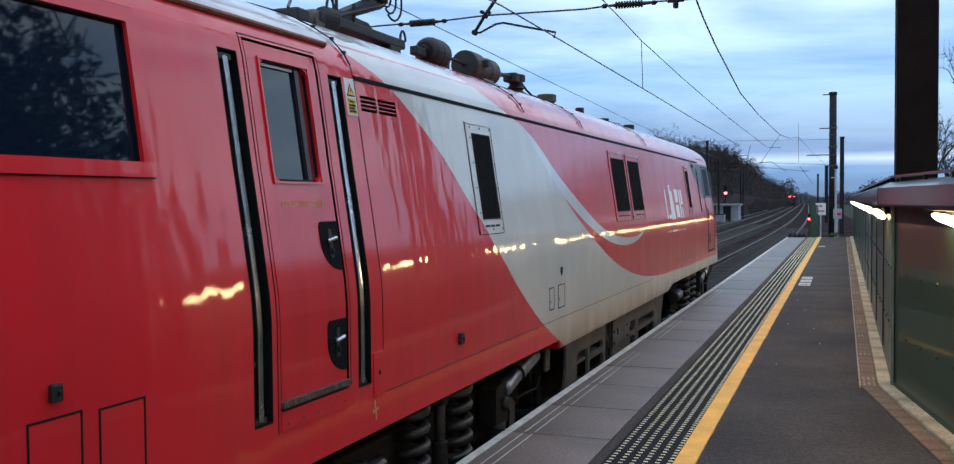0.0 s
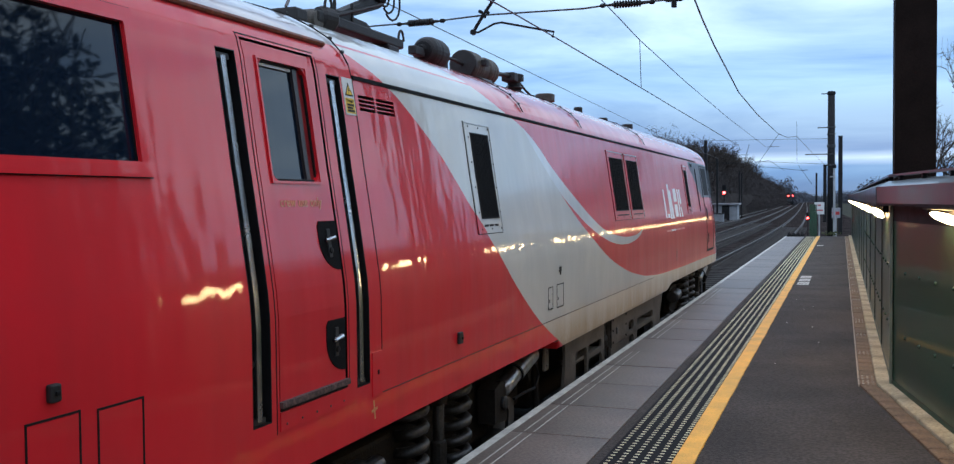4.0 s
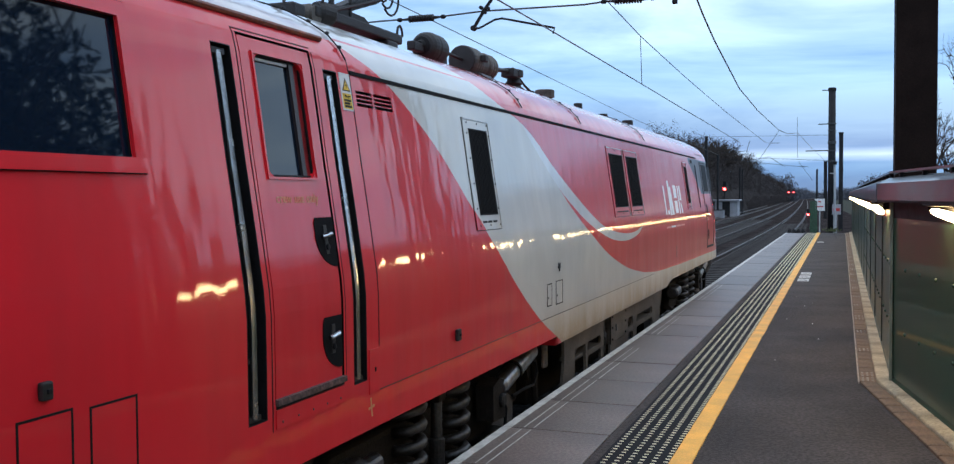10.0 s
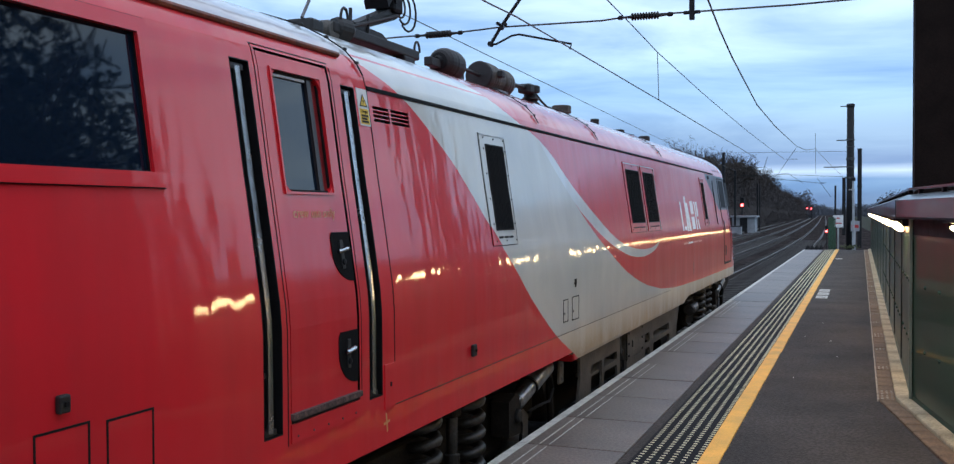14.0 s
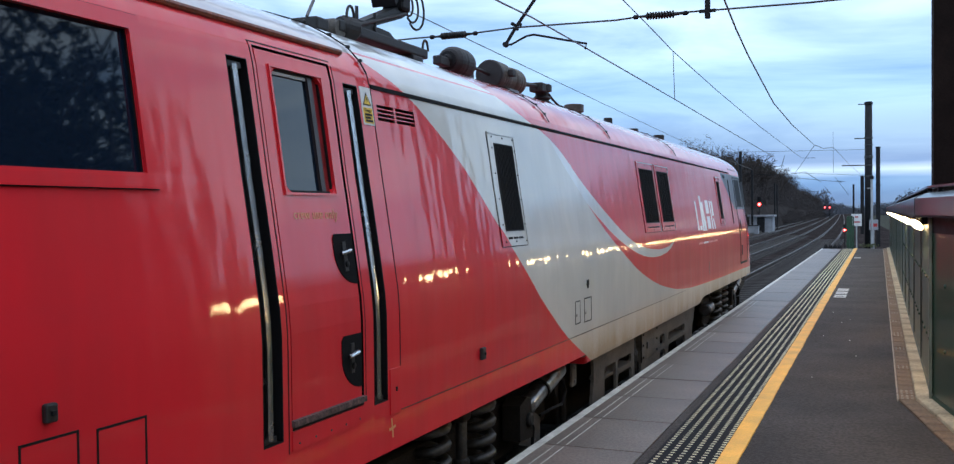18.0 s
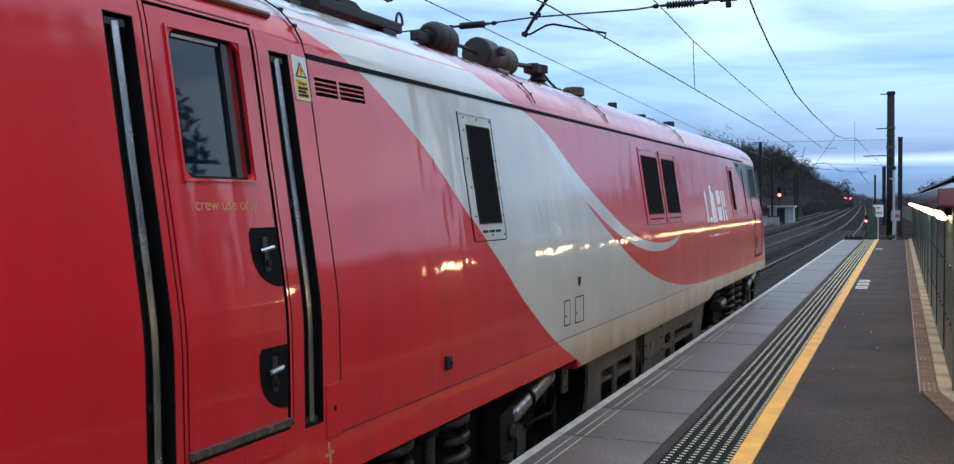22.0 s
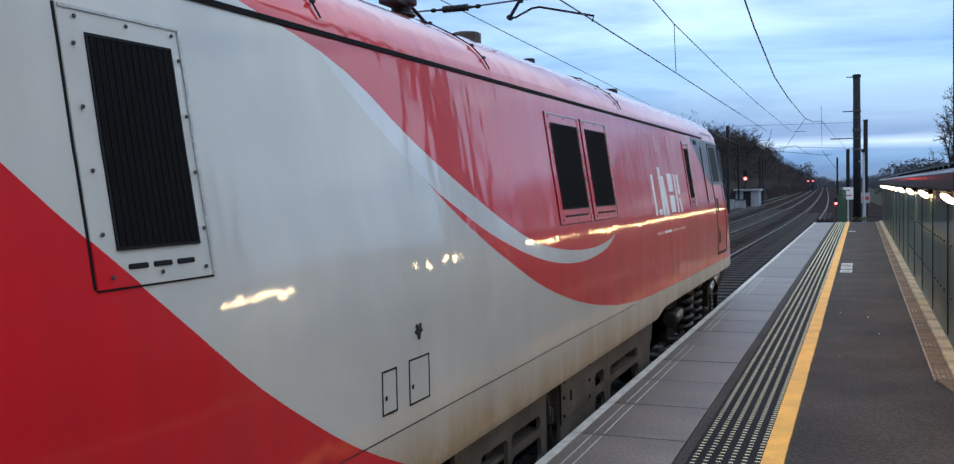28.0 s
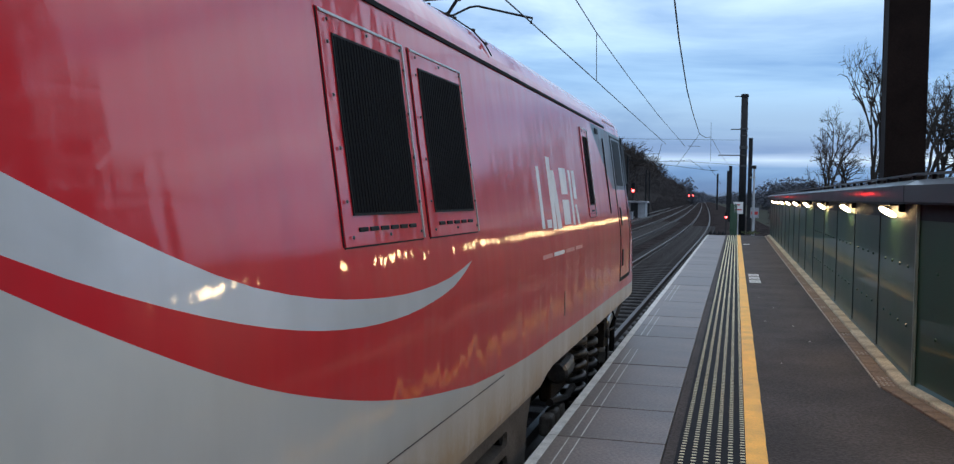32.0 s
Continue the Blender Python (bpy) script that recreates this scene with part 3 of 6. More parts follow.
def make_platform():
    p = thing("platform", "station platform of dark tarmac with a tactile strip and yellow line", "platform", kind="structure")
    # tarmac deck
    bm = bmesh.new()
    box(bm, 0.664, 4.5, -14, END_Y, -0.5, -0.004)
    part("tarmac", bm, M_TARMAC, p, "dark grey worn tarmac")
    part("platform_wall", boxed(0.03, 0.66, -14, END_Y, -1.2, -0.075), M_CONC, p, "dark concrete platform wall")
    # ramp down past the end of the platform
    bm = bmesh.new()
    prism(bm, [(END_Y, -0.03), (END_Y + 9, -1.1), (END_Y + 9, -1.3), (END_Y, -1.3)], "x", 0.1, 2.6)
    part("ramp", bm, M_TARMAC, p)
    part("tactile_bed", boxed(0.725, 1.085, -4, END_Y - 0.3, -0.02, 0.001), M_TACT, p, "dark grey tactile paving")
    vs, fs = [], []
    n = 480
    for k in range(n + 1):
        y = -8 + (END_Y + 8) * k / n
        w = 0.006 * noise.noise(Vector((y * 1.3, 0, 5))) + 0.004 * noise.noise(Vector((y * 4.1, 7, 5)))
        vs += [(1.085, y, 0.003), (1.195 + w, y, 0.003), (1.197 + w, y, -0.004), (1.083, y, -0.004)]
        if k:
            i = 4 * k
            fs += [(i - 4, i - 3, i + 1, i), (i - 3, i - 2, i + 2, i + 1), (i - 1, i - 4, i, i + 3)]
    me = bpy.data.meshes.new("yellow_line")
    me.from_pydata(vs, [], fs)
    me.materials.append(M_YELLOW)
    ob = new("yellow_line", me)
    ob.parent = p
    tagged(ob, "worn yellow painted line")
    bits = random.Random(12)
    for k in range(9):
        x, y, r = bits.uniform(1.3, 2.0), bits.uniform(3.5, 15), bits.uniform(0.004, 0.011)
        part("grit", lathe(bmesh.new(), (x, y, -0.004), (0, 0, 1), [(0, r), (r * 0.5, r * 0.8), (r * 0.8, r * 0.2)], 6), M_WLINE, p)
    return p


platform = make_platform()


def make_coping():
    """Coping slabs with a painted edge, the tactile domes, the kerb along the fence and the stencilled marks."""
    me = mesh_of(boxed(0.0, 0.658, 0.007, 0.819, -0.075, 0.0, bevel=0.004), "coping_slab", M_SLAB)
    edge = mesh_of(boxed(-0.004, 0.052, 0.004, 0.822, -0.06, 0.003, bevel=0.003), "edge_paint", M_WLINE)
    score = mesh_of(boxed(-0.003, 0.003, 0.02, 0.80, -0.01, 0.0012), "score_line", M_WLINE)
    part("joint_bed", boxed(0.01, 0.66, -14, END_Y, -0.074, -0.02), M_BLACK, platform)
    rng = random.Random(4)
    for k in range(-20, 39):
        y = 5.56 + 0.828 * k
        if y > END_Y - 0.8:
            break
        share("coping_slab", me, platform, pose(0, y, rng.uniform(-0.002, 0.001), 0, rng.uniform(-0.15, 0.15), 0))
        share("edge_paint", edge, platform, pose(0, y, 0))
        if k < 12 and k not in (4, 8):
            share("score_line", score, platform, pose(0.125, y, 0))
            share("score_line", score, platform, pose(0.185, y, 0))
    vs, fs = [], []
    n = 0
    y = -3.9
    while y < END_Y - 0.4:
        for r in range(6):
            x = 0.757 + 0.0622 * r
            a, b, h = 0.0135, 0.0055, 0.004
            i = len(vs)
            vs += [(x - a, y - b, 0), (x + a, y - b, 0), (x + a, y + b, 0), (x - a, y + b, 0), (x - a * 0.8, y - b * 0.8, h), (x + a * 0.8, y - b * 0.8, h), (x + a * 0.8, y + b * 0.8, h), (x - a * 0.8, y + b * 0.8, h)]
            fs += [tuple(i + q for q in f) for f in ((4, 5, 6, 7), (0, 1, 5, 4), (1, 2, 6, 5), (2, 3, 7, 6), (3, 0, 4, 7))]
        y += 0.058
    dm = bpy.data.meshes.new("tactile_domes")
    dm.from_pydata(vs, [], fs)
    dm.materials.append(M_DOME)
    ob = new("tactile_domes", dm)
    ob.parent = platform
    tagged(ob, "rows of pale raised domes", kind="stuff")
    # kerb: brown bricks beside pale stones
    brick = mesh_of(boxed(0.0, 0.112, 0.003, 0.205, -0.06, 0.012, bevel=0.004), "brick", M_BRICK)
    stone = mesh_of(boxed(0.0, 0.118, 0.003, 0.607, -0.06, 0.035, bevel=0.012), "kerb_stone", M_STONE)
    flecks = bmesh.new()
    for i in range(3):
        for j in range(3):
            box(flecks, 0.014 + 0.034 * i, 0.030 + 0.034 * i, 0.02 + 0.062 * j, 0.048 + 0.062 * j, 0.0, 0.0132)
    frost = mesh_of(flecks, "worn_paint", M_FROST)
    part("kerb_edge", boxed(2.046, 2.058, 7.71, 37.2, -0.05, 0.006), M_FROST, platform, "pale mortar edge")
    for k in range(142):
        share("brick", brick, platform, pose(2.06, 7.71 + 0.208 * k, rng.uniform(-0.003, 0.002)))
        if (k // 2) % 3 == 0 and rng.random() < 0.85:
            share("worn_paint", frost, platform, pose(2.06, 7.71 + 0.208 * k, 0.001))
    for k in range(49):
        share("kerb_stone", stone, platform, pose(2.173, 7.71 + 0.61 * k, 0))
    turn = Matrix.Translation((2.06, 7.71, 0)) @ Matrix.Rotation(math.atan2(0.26, 1.52), 4, "Z")
    for k in range(45):
        share("brick", brick, platform, turn @ pose(0, -0.208 * (k + 1), rng.uniform(-0.003, 0.002)))
    for k in range(15):
        share("kerb_stone", stone, platform, turn @ pose(0.113, -0.61 * (k + 1), 0))
    # stencilled marks, too worn to read
    for y0, n in ((16.45, 3), (29.9, 1)):
        for k in range(n):
            ya = y0 + 0.68 * k
            part("stencil_bar", boxed(1.25, 1.43, ya, ya + 0.5, -0.003, -0.001), M_WLINE, platform)
            part("stencil_bar", boxed(1.28, 1.40, ya + 0.14, ya + 0.2, -0.002, 0.0), M_TARMAC, platform)
    for k, x in enumerate((0.08, 0.24, 0.40, 0.56)):
        bm = bmesh.new()
        for j in range(3):
            lathe(bm, (x, END_Y + 0.15 + 0.25 * j, 0), (0, 0, 1), [(-0.04, 0.085), (0.05, 0.06), (0.13, 0.012)], 6)
        part("trespass_guard", bm, M_BLACK, platform, "black rubber anti-trespass ridge")


make_coping()


M_JOINT = material("joint_green", (0.004, 0.009, 0.007), 0.7, vary=0.2)


def make_fence():
    f = thing("fence", "green riveted steel panel fence with a grey hood on the platform", "fence")
    x, y1 = 2.29, 7.71
    # straight run
    me = mesh_of(boxed(-0.012, 0.012, 0.006, 1.894, 0.06, 1.360, bevel=0.004), "panel", M_GREEN)
    head = mesh_of(boxed(-0.017, -0.004, 0.0, 1.9, 1.230, 1.347), "head_strip", M_BLACK)
    stile = mesh_of(boxed(-0.008, 0.0, -0.011, 0.011, 0.05, 1.360, bevel=0.003), "joint_strip", M_JOINT)
    bolt = bmesh.new()
    lathe(bolt, (0, 0, 0), (-1, 0, 0), [(0, 0.014), (0.008, 0.012), (0.012, 0.006)], 8)
    bolt = mesh_of(bolt, "bolt", M_GREEN)
    n = 16
    for k in range(n):
        share("panel", me, f, pose(x, y1 + 1.9 * k, 0))
        share("head_strip", head, f, pose(x, y1 + 1.9 * k, 0))
        share("joint_strip", stile, f, pose(x - 0.012, y1 + 1.9 * k, 0))
        if k < 5:
            for z in (0.42, 0.87):
                for j in range(1, 5):
                    share("bolt", bolt, f, pose(x - 0.012, y1 + 1.9 * k + 0.38 * j, z))
    ye = y1 + 1.9 * n
    part("flashing", prism(bmesh.new(), [(x - 0.035, 0.0), (x - 0.012, 0.0), (x - 0.012, 0.06)], "y", y1, ye), M_GREEN, f)
    part("hood", prism(bmesh.new(), [(x - 0.13, 1.360), (x + 0.25, 1.360), (x + 0.25, 1.550), (x - 0.05, 1.520), (x - 0.13, 1.480)], "y", y1 - 0.03, ye), M_FASCIA, f, "grey metal hood over the lamps")
    # added black sheet: the shade under the hood put into colour
    part("hood_soffit", boxed(x - 0.125, x - 0.014, y1 - 0.02, ye, 1.345, 1.359), M_BLACK, f, "black sheet for the shade under the hood")
    part("corner_trim", boxed(x - 0.034, x - 0.012, y1 - 0.03, y1 + 0.012, 0.03, 1.345, bevel=0.004), M_TRIM, f, "folded corner strip, pale with painted lamp light")
    # run that turns away from the platform edge
    ang = math.atan2(0.26, 1.52)
    g = Matrix.Translation((x, y1, 0)) @ Matrix.Rotation(ang, 4, "Z")
    for k in range(5):
        share("panel", me, f, g @ pose(0, -1.9 * (k + 1), 0))
        share("joint_strip", stile, f, g @ pose(-0.012, -1.9 * k, 0))
        share("head_strip", head, f, g @ pose(0, -1.9 * (k + 1), 0))
        for z in (0.42, 0.87):
            for j in range(1, 5):
                share("bolt", bolt, f, g @ pose(-0.012, -1.9 * (k + 1) + 0.38 * j, z))
    fl = part("flashing", prism(bmesh.new(), [(-0.035, 0.0), (-0.012, 0.0), (-0.012, 0.06)], "y", -9.5, 0), M_GREEN, f)
    fl.matrix_basis = g
    hd = part("hood", prism(bmesh.new(), [(-0.13, 1.360), (0.25, 1.360), (0.25, 1.550), (-0.05, 1.520), (-0.13, 1.480)], "y", -9.5, 0), M_FASCIA, f, "grey metal hood over the lamps")
    hd.matrix_basis = g
    # same black shade sheet under the turned hood
    part("hood_soffit", boxed(-0.125, -0.014, -9.5, 0, 1.345, 1.359), M_BLACK, f, "black sheet for the shade under the hood").matrix_basis = g
    bolt_block = mesh_of(boxed(-0.03, 0.0, -0.018, 0.018, 1.510, 1.560, bevel=0.005), "cap_clip", M_BLACK)
    part("hood_lip", boxed(x - 0.04, x + 0.02, y1, ye, 1.555, 1.570), M_FASCIA, f, "thin grey lip on the hood")
    for k in range(22):
        share("cap_clip", bolt_block, f, pose(x, y1 + 0.25 + 0.62 * k, 0))
    for k in range(14):
        share("cap_clip", bolt_block, f, g @ pose(0, -0.25 - 0.62 * k, 0))
    part("hood_lip", boxed(-0.04, 0.02, -9.5, 0, 1.555, 1.570), M_FASCIA, f, "thin grey lip on the hood").matrix_basis = g
    return f, g


fence, FENCE_TURN = make_fence()


def make_lamp(m):
    t = thing("fence_lamp", "long warm white bulkhead lamp glowing under the fence hood", "lamp", group="lamps along the fence")
    t.matrix_basis = m
    part("housing", boxed(-0.11, 0.0, -0.40, 0.40, 1.328, 1.360, bevel=0.008), M_BLACK, t, "black lamp housing")
    bm = bmesh.new()
    prof = [(0.0, 0.006)] + [(0.64 * k / 16, 0.040 * math.sin(math.pi * k / 16) ** 0.35 + 0.004) for k in range(1, 16)] + [(0.64, 0.006)]
    lathe(bm, (0, 0.31, 0), (0, -1, -0.06), prof, 16)
    lean, flat = Vector((-0.87, 0, 0.5)), Vector((0.5, 0, 0.87))
    for v in bm.verts:
        c = Vector((0, v.co.y, -0.06 * (0.31 - v.co.y)))
        d = v.co - c
        v.co = c + lean * d.dot(lean) * 1.2 + flat * d.dot(flat) * 0.55 + Vector((-0.070, 0, 1.295))
    part("diffuser", bm, M_LAMP, t, "glowing warm white diffuser", smooth=True)
    for y in (-0.42, 0.42):
        part("end_bracket", boxed(-0.05, 0.0, y - 0.02, y + 0.02, 1.280, 1.360, bevel=0.006), M_BLACK, t)
    part("conduit_box", boxed(-0.05, 0.0, 0.50, 0.58, 1.300, 1.360, bevel=0.006), M_BLACK, t)
    return t


for k in range(9):
    make_lamp(pose(2.278, 8.75 + 3.15 * k, 0))
for k in range(3):
    make_lamp(FENCE_TURN @ pose(-0.012, -1.65 - 3.15 * k, 0))

post = thing("catenary_mast", "dark brown square steel overhead line mast behind the fence", "mast")
part("front_flange", boxed(2.42, 2.80, 10.55, 10.58, -1.2, 9.5, bevel=0.006), M_POST, post)
part("rear_flange", boxed(2.42, 2.80, 10.90, 10.93, -1.2, 9.5, bevel=0.006), M_POST, post)
for x in (2.425, 2.77):
    part("side_plate", boxed(x, x + 0.025, 10.58, 10.90, -1.2, 9.5), M_POST, post)
part("base_plate", boxed(2.34, 2.88, 10.47, 11.0, -1.3, -1.2, bevel=0.01), M_POST, post)


# ---------------------------------------------------------------- locomotive
loco = thing("locomotive", "red and white electric locomotive with glossy paint beside the platform", "locomotive")
HALF = [(-0.12, 0.325), (-0.12, 0.50), (-0.12, 0.75), (-0.121, 0.95), (-0.128, 1.05), (-0.15, 1.21), (-0.163, 1.30), (-0.193, 1.50), (-0.2, 1.54), (-0.235, 1.79), (-0.263, 1.98),
        (-0.28, 2.05), (-0.315, 2.11), (-0.38, 2.18), (-0.48, 2.245), (-0.62, 2.318), (-0.85, 2.392), (-1.15, 2.44), (MID, 2.455)]


def side_x(z):
    """The body side's place at a height."""
    for (xa, za), (xb, zb) in zip(HALF, HALF[1:]):
        if za <= z <= zb:
            return xa + (xb - xa) * (z - za) / (zb - za)
    return -0.12


def on_side(y, z, out=0.0, turn=0.0):
    """A frame on the body side: x along the train, y up the side, z outwards."""
    d = 0.05
    u = Vector((side_x(z + d) - side_x(z - d), 0, 2 * d)).normalized()
    x = Vector((0, 1, 0))
    w = x.cross(u)
    m = Matrix((x, u, w)).transposed().to_4x4()
    return Matrix.Translation(Vector((side_x(z), y, z)) + w * out) @ m @ Matrix.Rotation(radians(turn), 4, "Z")


def levels(z0, z1):
    return [z0] + [z for _, z in HALF if z0 + 0.01 < z < z1 - 0.01] + [z1]


def side_plate(bm, y0, y1, z0, z1, out, deep=0.02, slant=0.0):
    """A plate that follows the body side; out: how far it stands proud; slant: metres that its top is set back along the train."""
    zs = levels(z0, z1)
    def ring(y):
        o = [(side_x(z) + out, y - slant * (z - z0) / (z1 - z0), z) for z in zs]
        i = [(side_x(z) - deep, y - slant * (z - z0) / (z1 - z0), z) for z in zs[::-1]]
        return [bm.verts.new(p) for p in o + i]
    a, b = ring(y0), ring(y1)
    n = len(a)
    for k in range(n):
        bm.faces.new((a[k], a[(k + 1) % n], b[(k + 1) % n], b[k]))
    bm.faces.new(a[::-1])
    bm.faces.new(b)
    bmesh.ops.recalc_face_normals(bm, faces=bm.faces)
    return bm


def plated(*a, **k):
    return side_plate(bmesh.new(), *a, **k)


def ring_plate(y0, y1, z0, z1, w, out, deep=0.02):
    bm = bmesh.new()
    side_plate(bm, y0, y1, z0, z0 + w, out, deep)
    side_plate(bm, y0, y1, z1 - w, z1, out, deep)
    side_plate(bm, y0, y0 + w, z0 + w, z1 - w, out, deep)
    side_plate(bm, y1 - w, y1, z0 + w, z1 - w, out, deep)
    return bm


def body_shell():
    bm = bmesh.new()
    holes = [(1.0, 2.555, 1.535, 2.02), (3.055, 3.18, 0.555, 1.99), (3.235, 3.785, 0.60, 2.055), (3.875, 4.0, 0.56, 1.985), (4.165, 4.332, 1.842, 1.918), (4.352, 4.552, 1.842, 1.918)]
    ys = sorted({-1.6, -0.5, 0.4, 4.6, 5.4, 6.4, 7.4, 8.4, 9.4, 10.4, 11.4, 12.4, 13.4, 14.4, 15.0, 15.4, 15.8, 16.2, 16.5, 16.75} | {h for o in holes for h in o[:2]})
    zs = sorted({z for _, z in HALF} | {h for o in holes for h in o[2:]})
    near = [(side_x(z), z) for z in zs if z < 2.454] + [HALF[-1]]
    full = near + [(2 * MID - x, z) for x, z in near[-2::-1]]
    grid = [[bm.verts.new((x, y, z)) for x, z in full] for y in ys]
    for i in range(len(ys) - 1):
        for k in range(len(full) - 1):
            cy, cz = (ys[i] + ys[i + 1]) / 2, (full[k][1] + full[k + 1][1]) / 2
            if k < len(near) - 1 and any(a < cy < b and c < cz < d for a, b, c, d in holes):
                continue
            bm.faces.new((grid[i][k], grid[i + 1][k], grid[i + 1][k + 1], grid[i][k + 1]))
    bm.faces.new(grid[0])
    last = grid[-1]
    for s in (0.15, 0.3, 0.45, 0.6, 0.72, 0.84, 0.93, 1.0):
        cur = []
        for x, z in full:
            reach = 1.62 - 0.85 * max(0.0, z - 0.6)
            w = 1 - 0.15 * s ** 2 - 0.25 * s ** 7
            cur.append(bm.verts.new((MID + (x - MID) * w, 16.75 + reach * s, z - (0.10 * s ** 2) * max(0, z - 1.7))))
        for k in range(len(full) - 1):
            bm.faces.new((last[k], cur[k], cur[k + 1], last[k + 1]))
        last = cur
    bm.faces.new(last[::-1])
    bmesh.ops.recalc_face_normals(bm, faces=bm.faces)
    return bm


shell = part("body", body_shell(), M_BODY, loco, smooth=True)
RIVET = bmesh.new()
lathe(RIVET, (0, 0, 0), (0, 0, 1), [(-0.002, 0.0062), (0.002, 0.005), (0.003, 0.003)], 8)
RIVET = mesh_of(RIVET, "rivet", M_SPRING)
M_LIP = material("worn_frame_edge", (0.50, 0.49, 0.47), 0.35, metal=0.5, vary=0.25, scale=14, bump=0.05)
SLOT = mesh_of(boxed(-0.026, 0.026, -0.007, 0.007, -0.004, 0.004, bevel=0.003), "slot", M_BLACK)


def make_grilles():
    for y0, y1, slots in ((9.306, 10.02, 6), (10.10, 10.77, 5), (5.512, 5.955, 3), (14.08, 14.42, 2)):
        z0, z1 = 1.20, 1.893
        fr = part("grille_frame", plated(y0, y1, z0, z1, 0.006), M_BODY, loco)
        part("edge_strip", plated(y0 - 0.009, y0 - 0.001, z0, z1, 0.002), M_BLACK, fr)
        part("edge_strip", plated(y0, y1, z0 - 0.006, z0 - 0.001, 0.002), M_BLACK, fr)
        part("edge_lip", plated(y1 - 0.012, y1 - 0.002, z0 + 0.002, z1 - 0.012, 0.011, 0.0), M_LIP, fr, "bright worn steel edge")
        part("edge_lip", plated(y0 + 0.004, y1 - 0.002, z1 - 0.011, z1 - 0.003, 0.010, 0.0), M_LIP, fr)
        part("mesh_panel", plated(y0 + 0.085, y1 - 0.055, 1.297, 1.822, 0.0085), M_GRILLE, fr, "black intake grille")
        part("grille_lip", ring_plate(y0 + 0.078, y1 - 0.048, 1.290, 1.829, 0.007, 0.0105), M_BLACK, fr)
        n = int((y1 - y0 - 0.15) / 0.024)
        louvre = bmesh.new()
        for k in range(n):
            y = y0 + 0.09 + (y1 - y0 - 0.15) * k / n
            side_plate(louvre, y, y + 0.008, 1.30, 1.82, 0.0105, 0.0)
        part("louvres", louvre, M_GRILLE, fr)
        w = y1 - y0
        for k in range(slots):
            o = share("slot", SLOT, fr, on_side(y0 + 0.10 + (w - 0.17) * (k + 0.5) / slots, 1.247, 0.006))
            o.scale = (min(1.4, (w - 0.2) / slots / 0.06), 1, 1)
        for k in range(3):
            for z in (z0 + 0.025, z1 - 0.03):
                share("rivet", RIVET, fr, on_side(y0 + 0.05 + (w - 0.09) * k / 2, z, 0.012))
        for k in range(4):
            for y in (y0 + 0.035, y1 - 0.025):
                share("rivet", RIVET, fr, on_side(y, 1.33 + 0.155 * k, 0.012))


make_grilles()


def lettering(text, size, mat, parent, m, name="lettering"):
    cu = bpy.data.curves.new(name, "FONT")
    cu.body, cu.size, cu.extrude, cu.align_x = text, size, 0.0006, "CENTER"
    tmp = new("tmp", cu)
    me = bpy.data.meshes.new_from_object(tmp)
    bpy.data.objects.remove(tmp)
    # every letter a piece of its own
    bm = bmesh.new()
    bm.from_mesh(me)
    bmesh.ops.remove_doubles(bm, verts=bm.verts, dist=1e-6)
    left = set(bm.verts)
    while left:
        todo, isle = [next(iter(left))], set()
        while todo:
            v = todo.pop()
            if v in isle:
                continue
            isle.add(v)
            todo += [e.other_vert(v) for e in v.link_edges]
        left -= isle
        one, twin = bmesh.new(), {}
        for v in isle:
            twin[v] = one.verts.new(v.co)
        for f in {f for v in isle for f in v.link_faces}:
            one.faces.new([twin[v] for v in f.verts])
        share("letter", mesh_of(one, "letter", mat), parent, m)
    bm.free()


M_CREAM = material("cream_lettering", (0.62, 0.28, 0.12), 0.5, vary=0.1, bump=0)
M_PALE = material("faded_transfer", (0.66, 0.30, 0.28), 0.6, vary=0.15, scale=20, bump=0)
M_LOGO = material("white_transfer", (0.80, 0.80, 0.80), 0.6, vary=0.12, scale=8, bump=0)
M_SIGNY = material("warning_yellow", (0.75, 0.48, 0.03), 0.5, vary=0.15, scale=20, bump=0)
M_SIGNW = material("sign_white", (0.68, 0.68, 0.66), 0.5, vary=0.12, scale=20, bump=0)
M_SCUFF = material("scuffed_sill", (0.10, 0.06, 0.055), 0.6, vary=0.6, scale=30, bump=0.4, tint=(0.02, 0.015, 0.015))
M_GUTTER = material("rusty_gutter", (0.20, 0.045, 0.02), 0.5, vary=0.4, scale=9, bump=0.2)
M_SILLRED = material("dull_red_reveal", (0.22, 0.012, 0.014), 0.6, vary=0.3, scale=9, spec=0.2)
M_BRONZE = material("cab_frame_dark", (0.03, 0.02, 0.02), 0.4, vary=0.2)


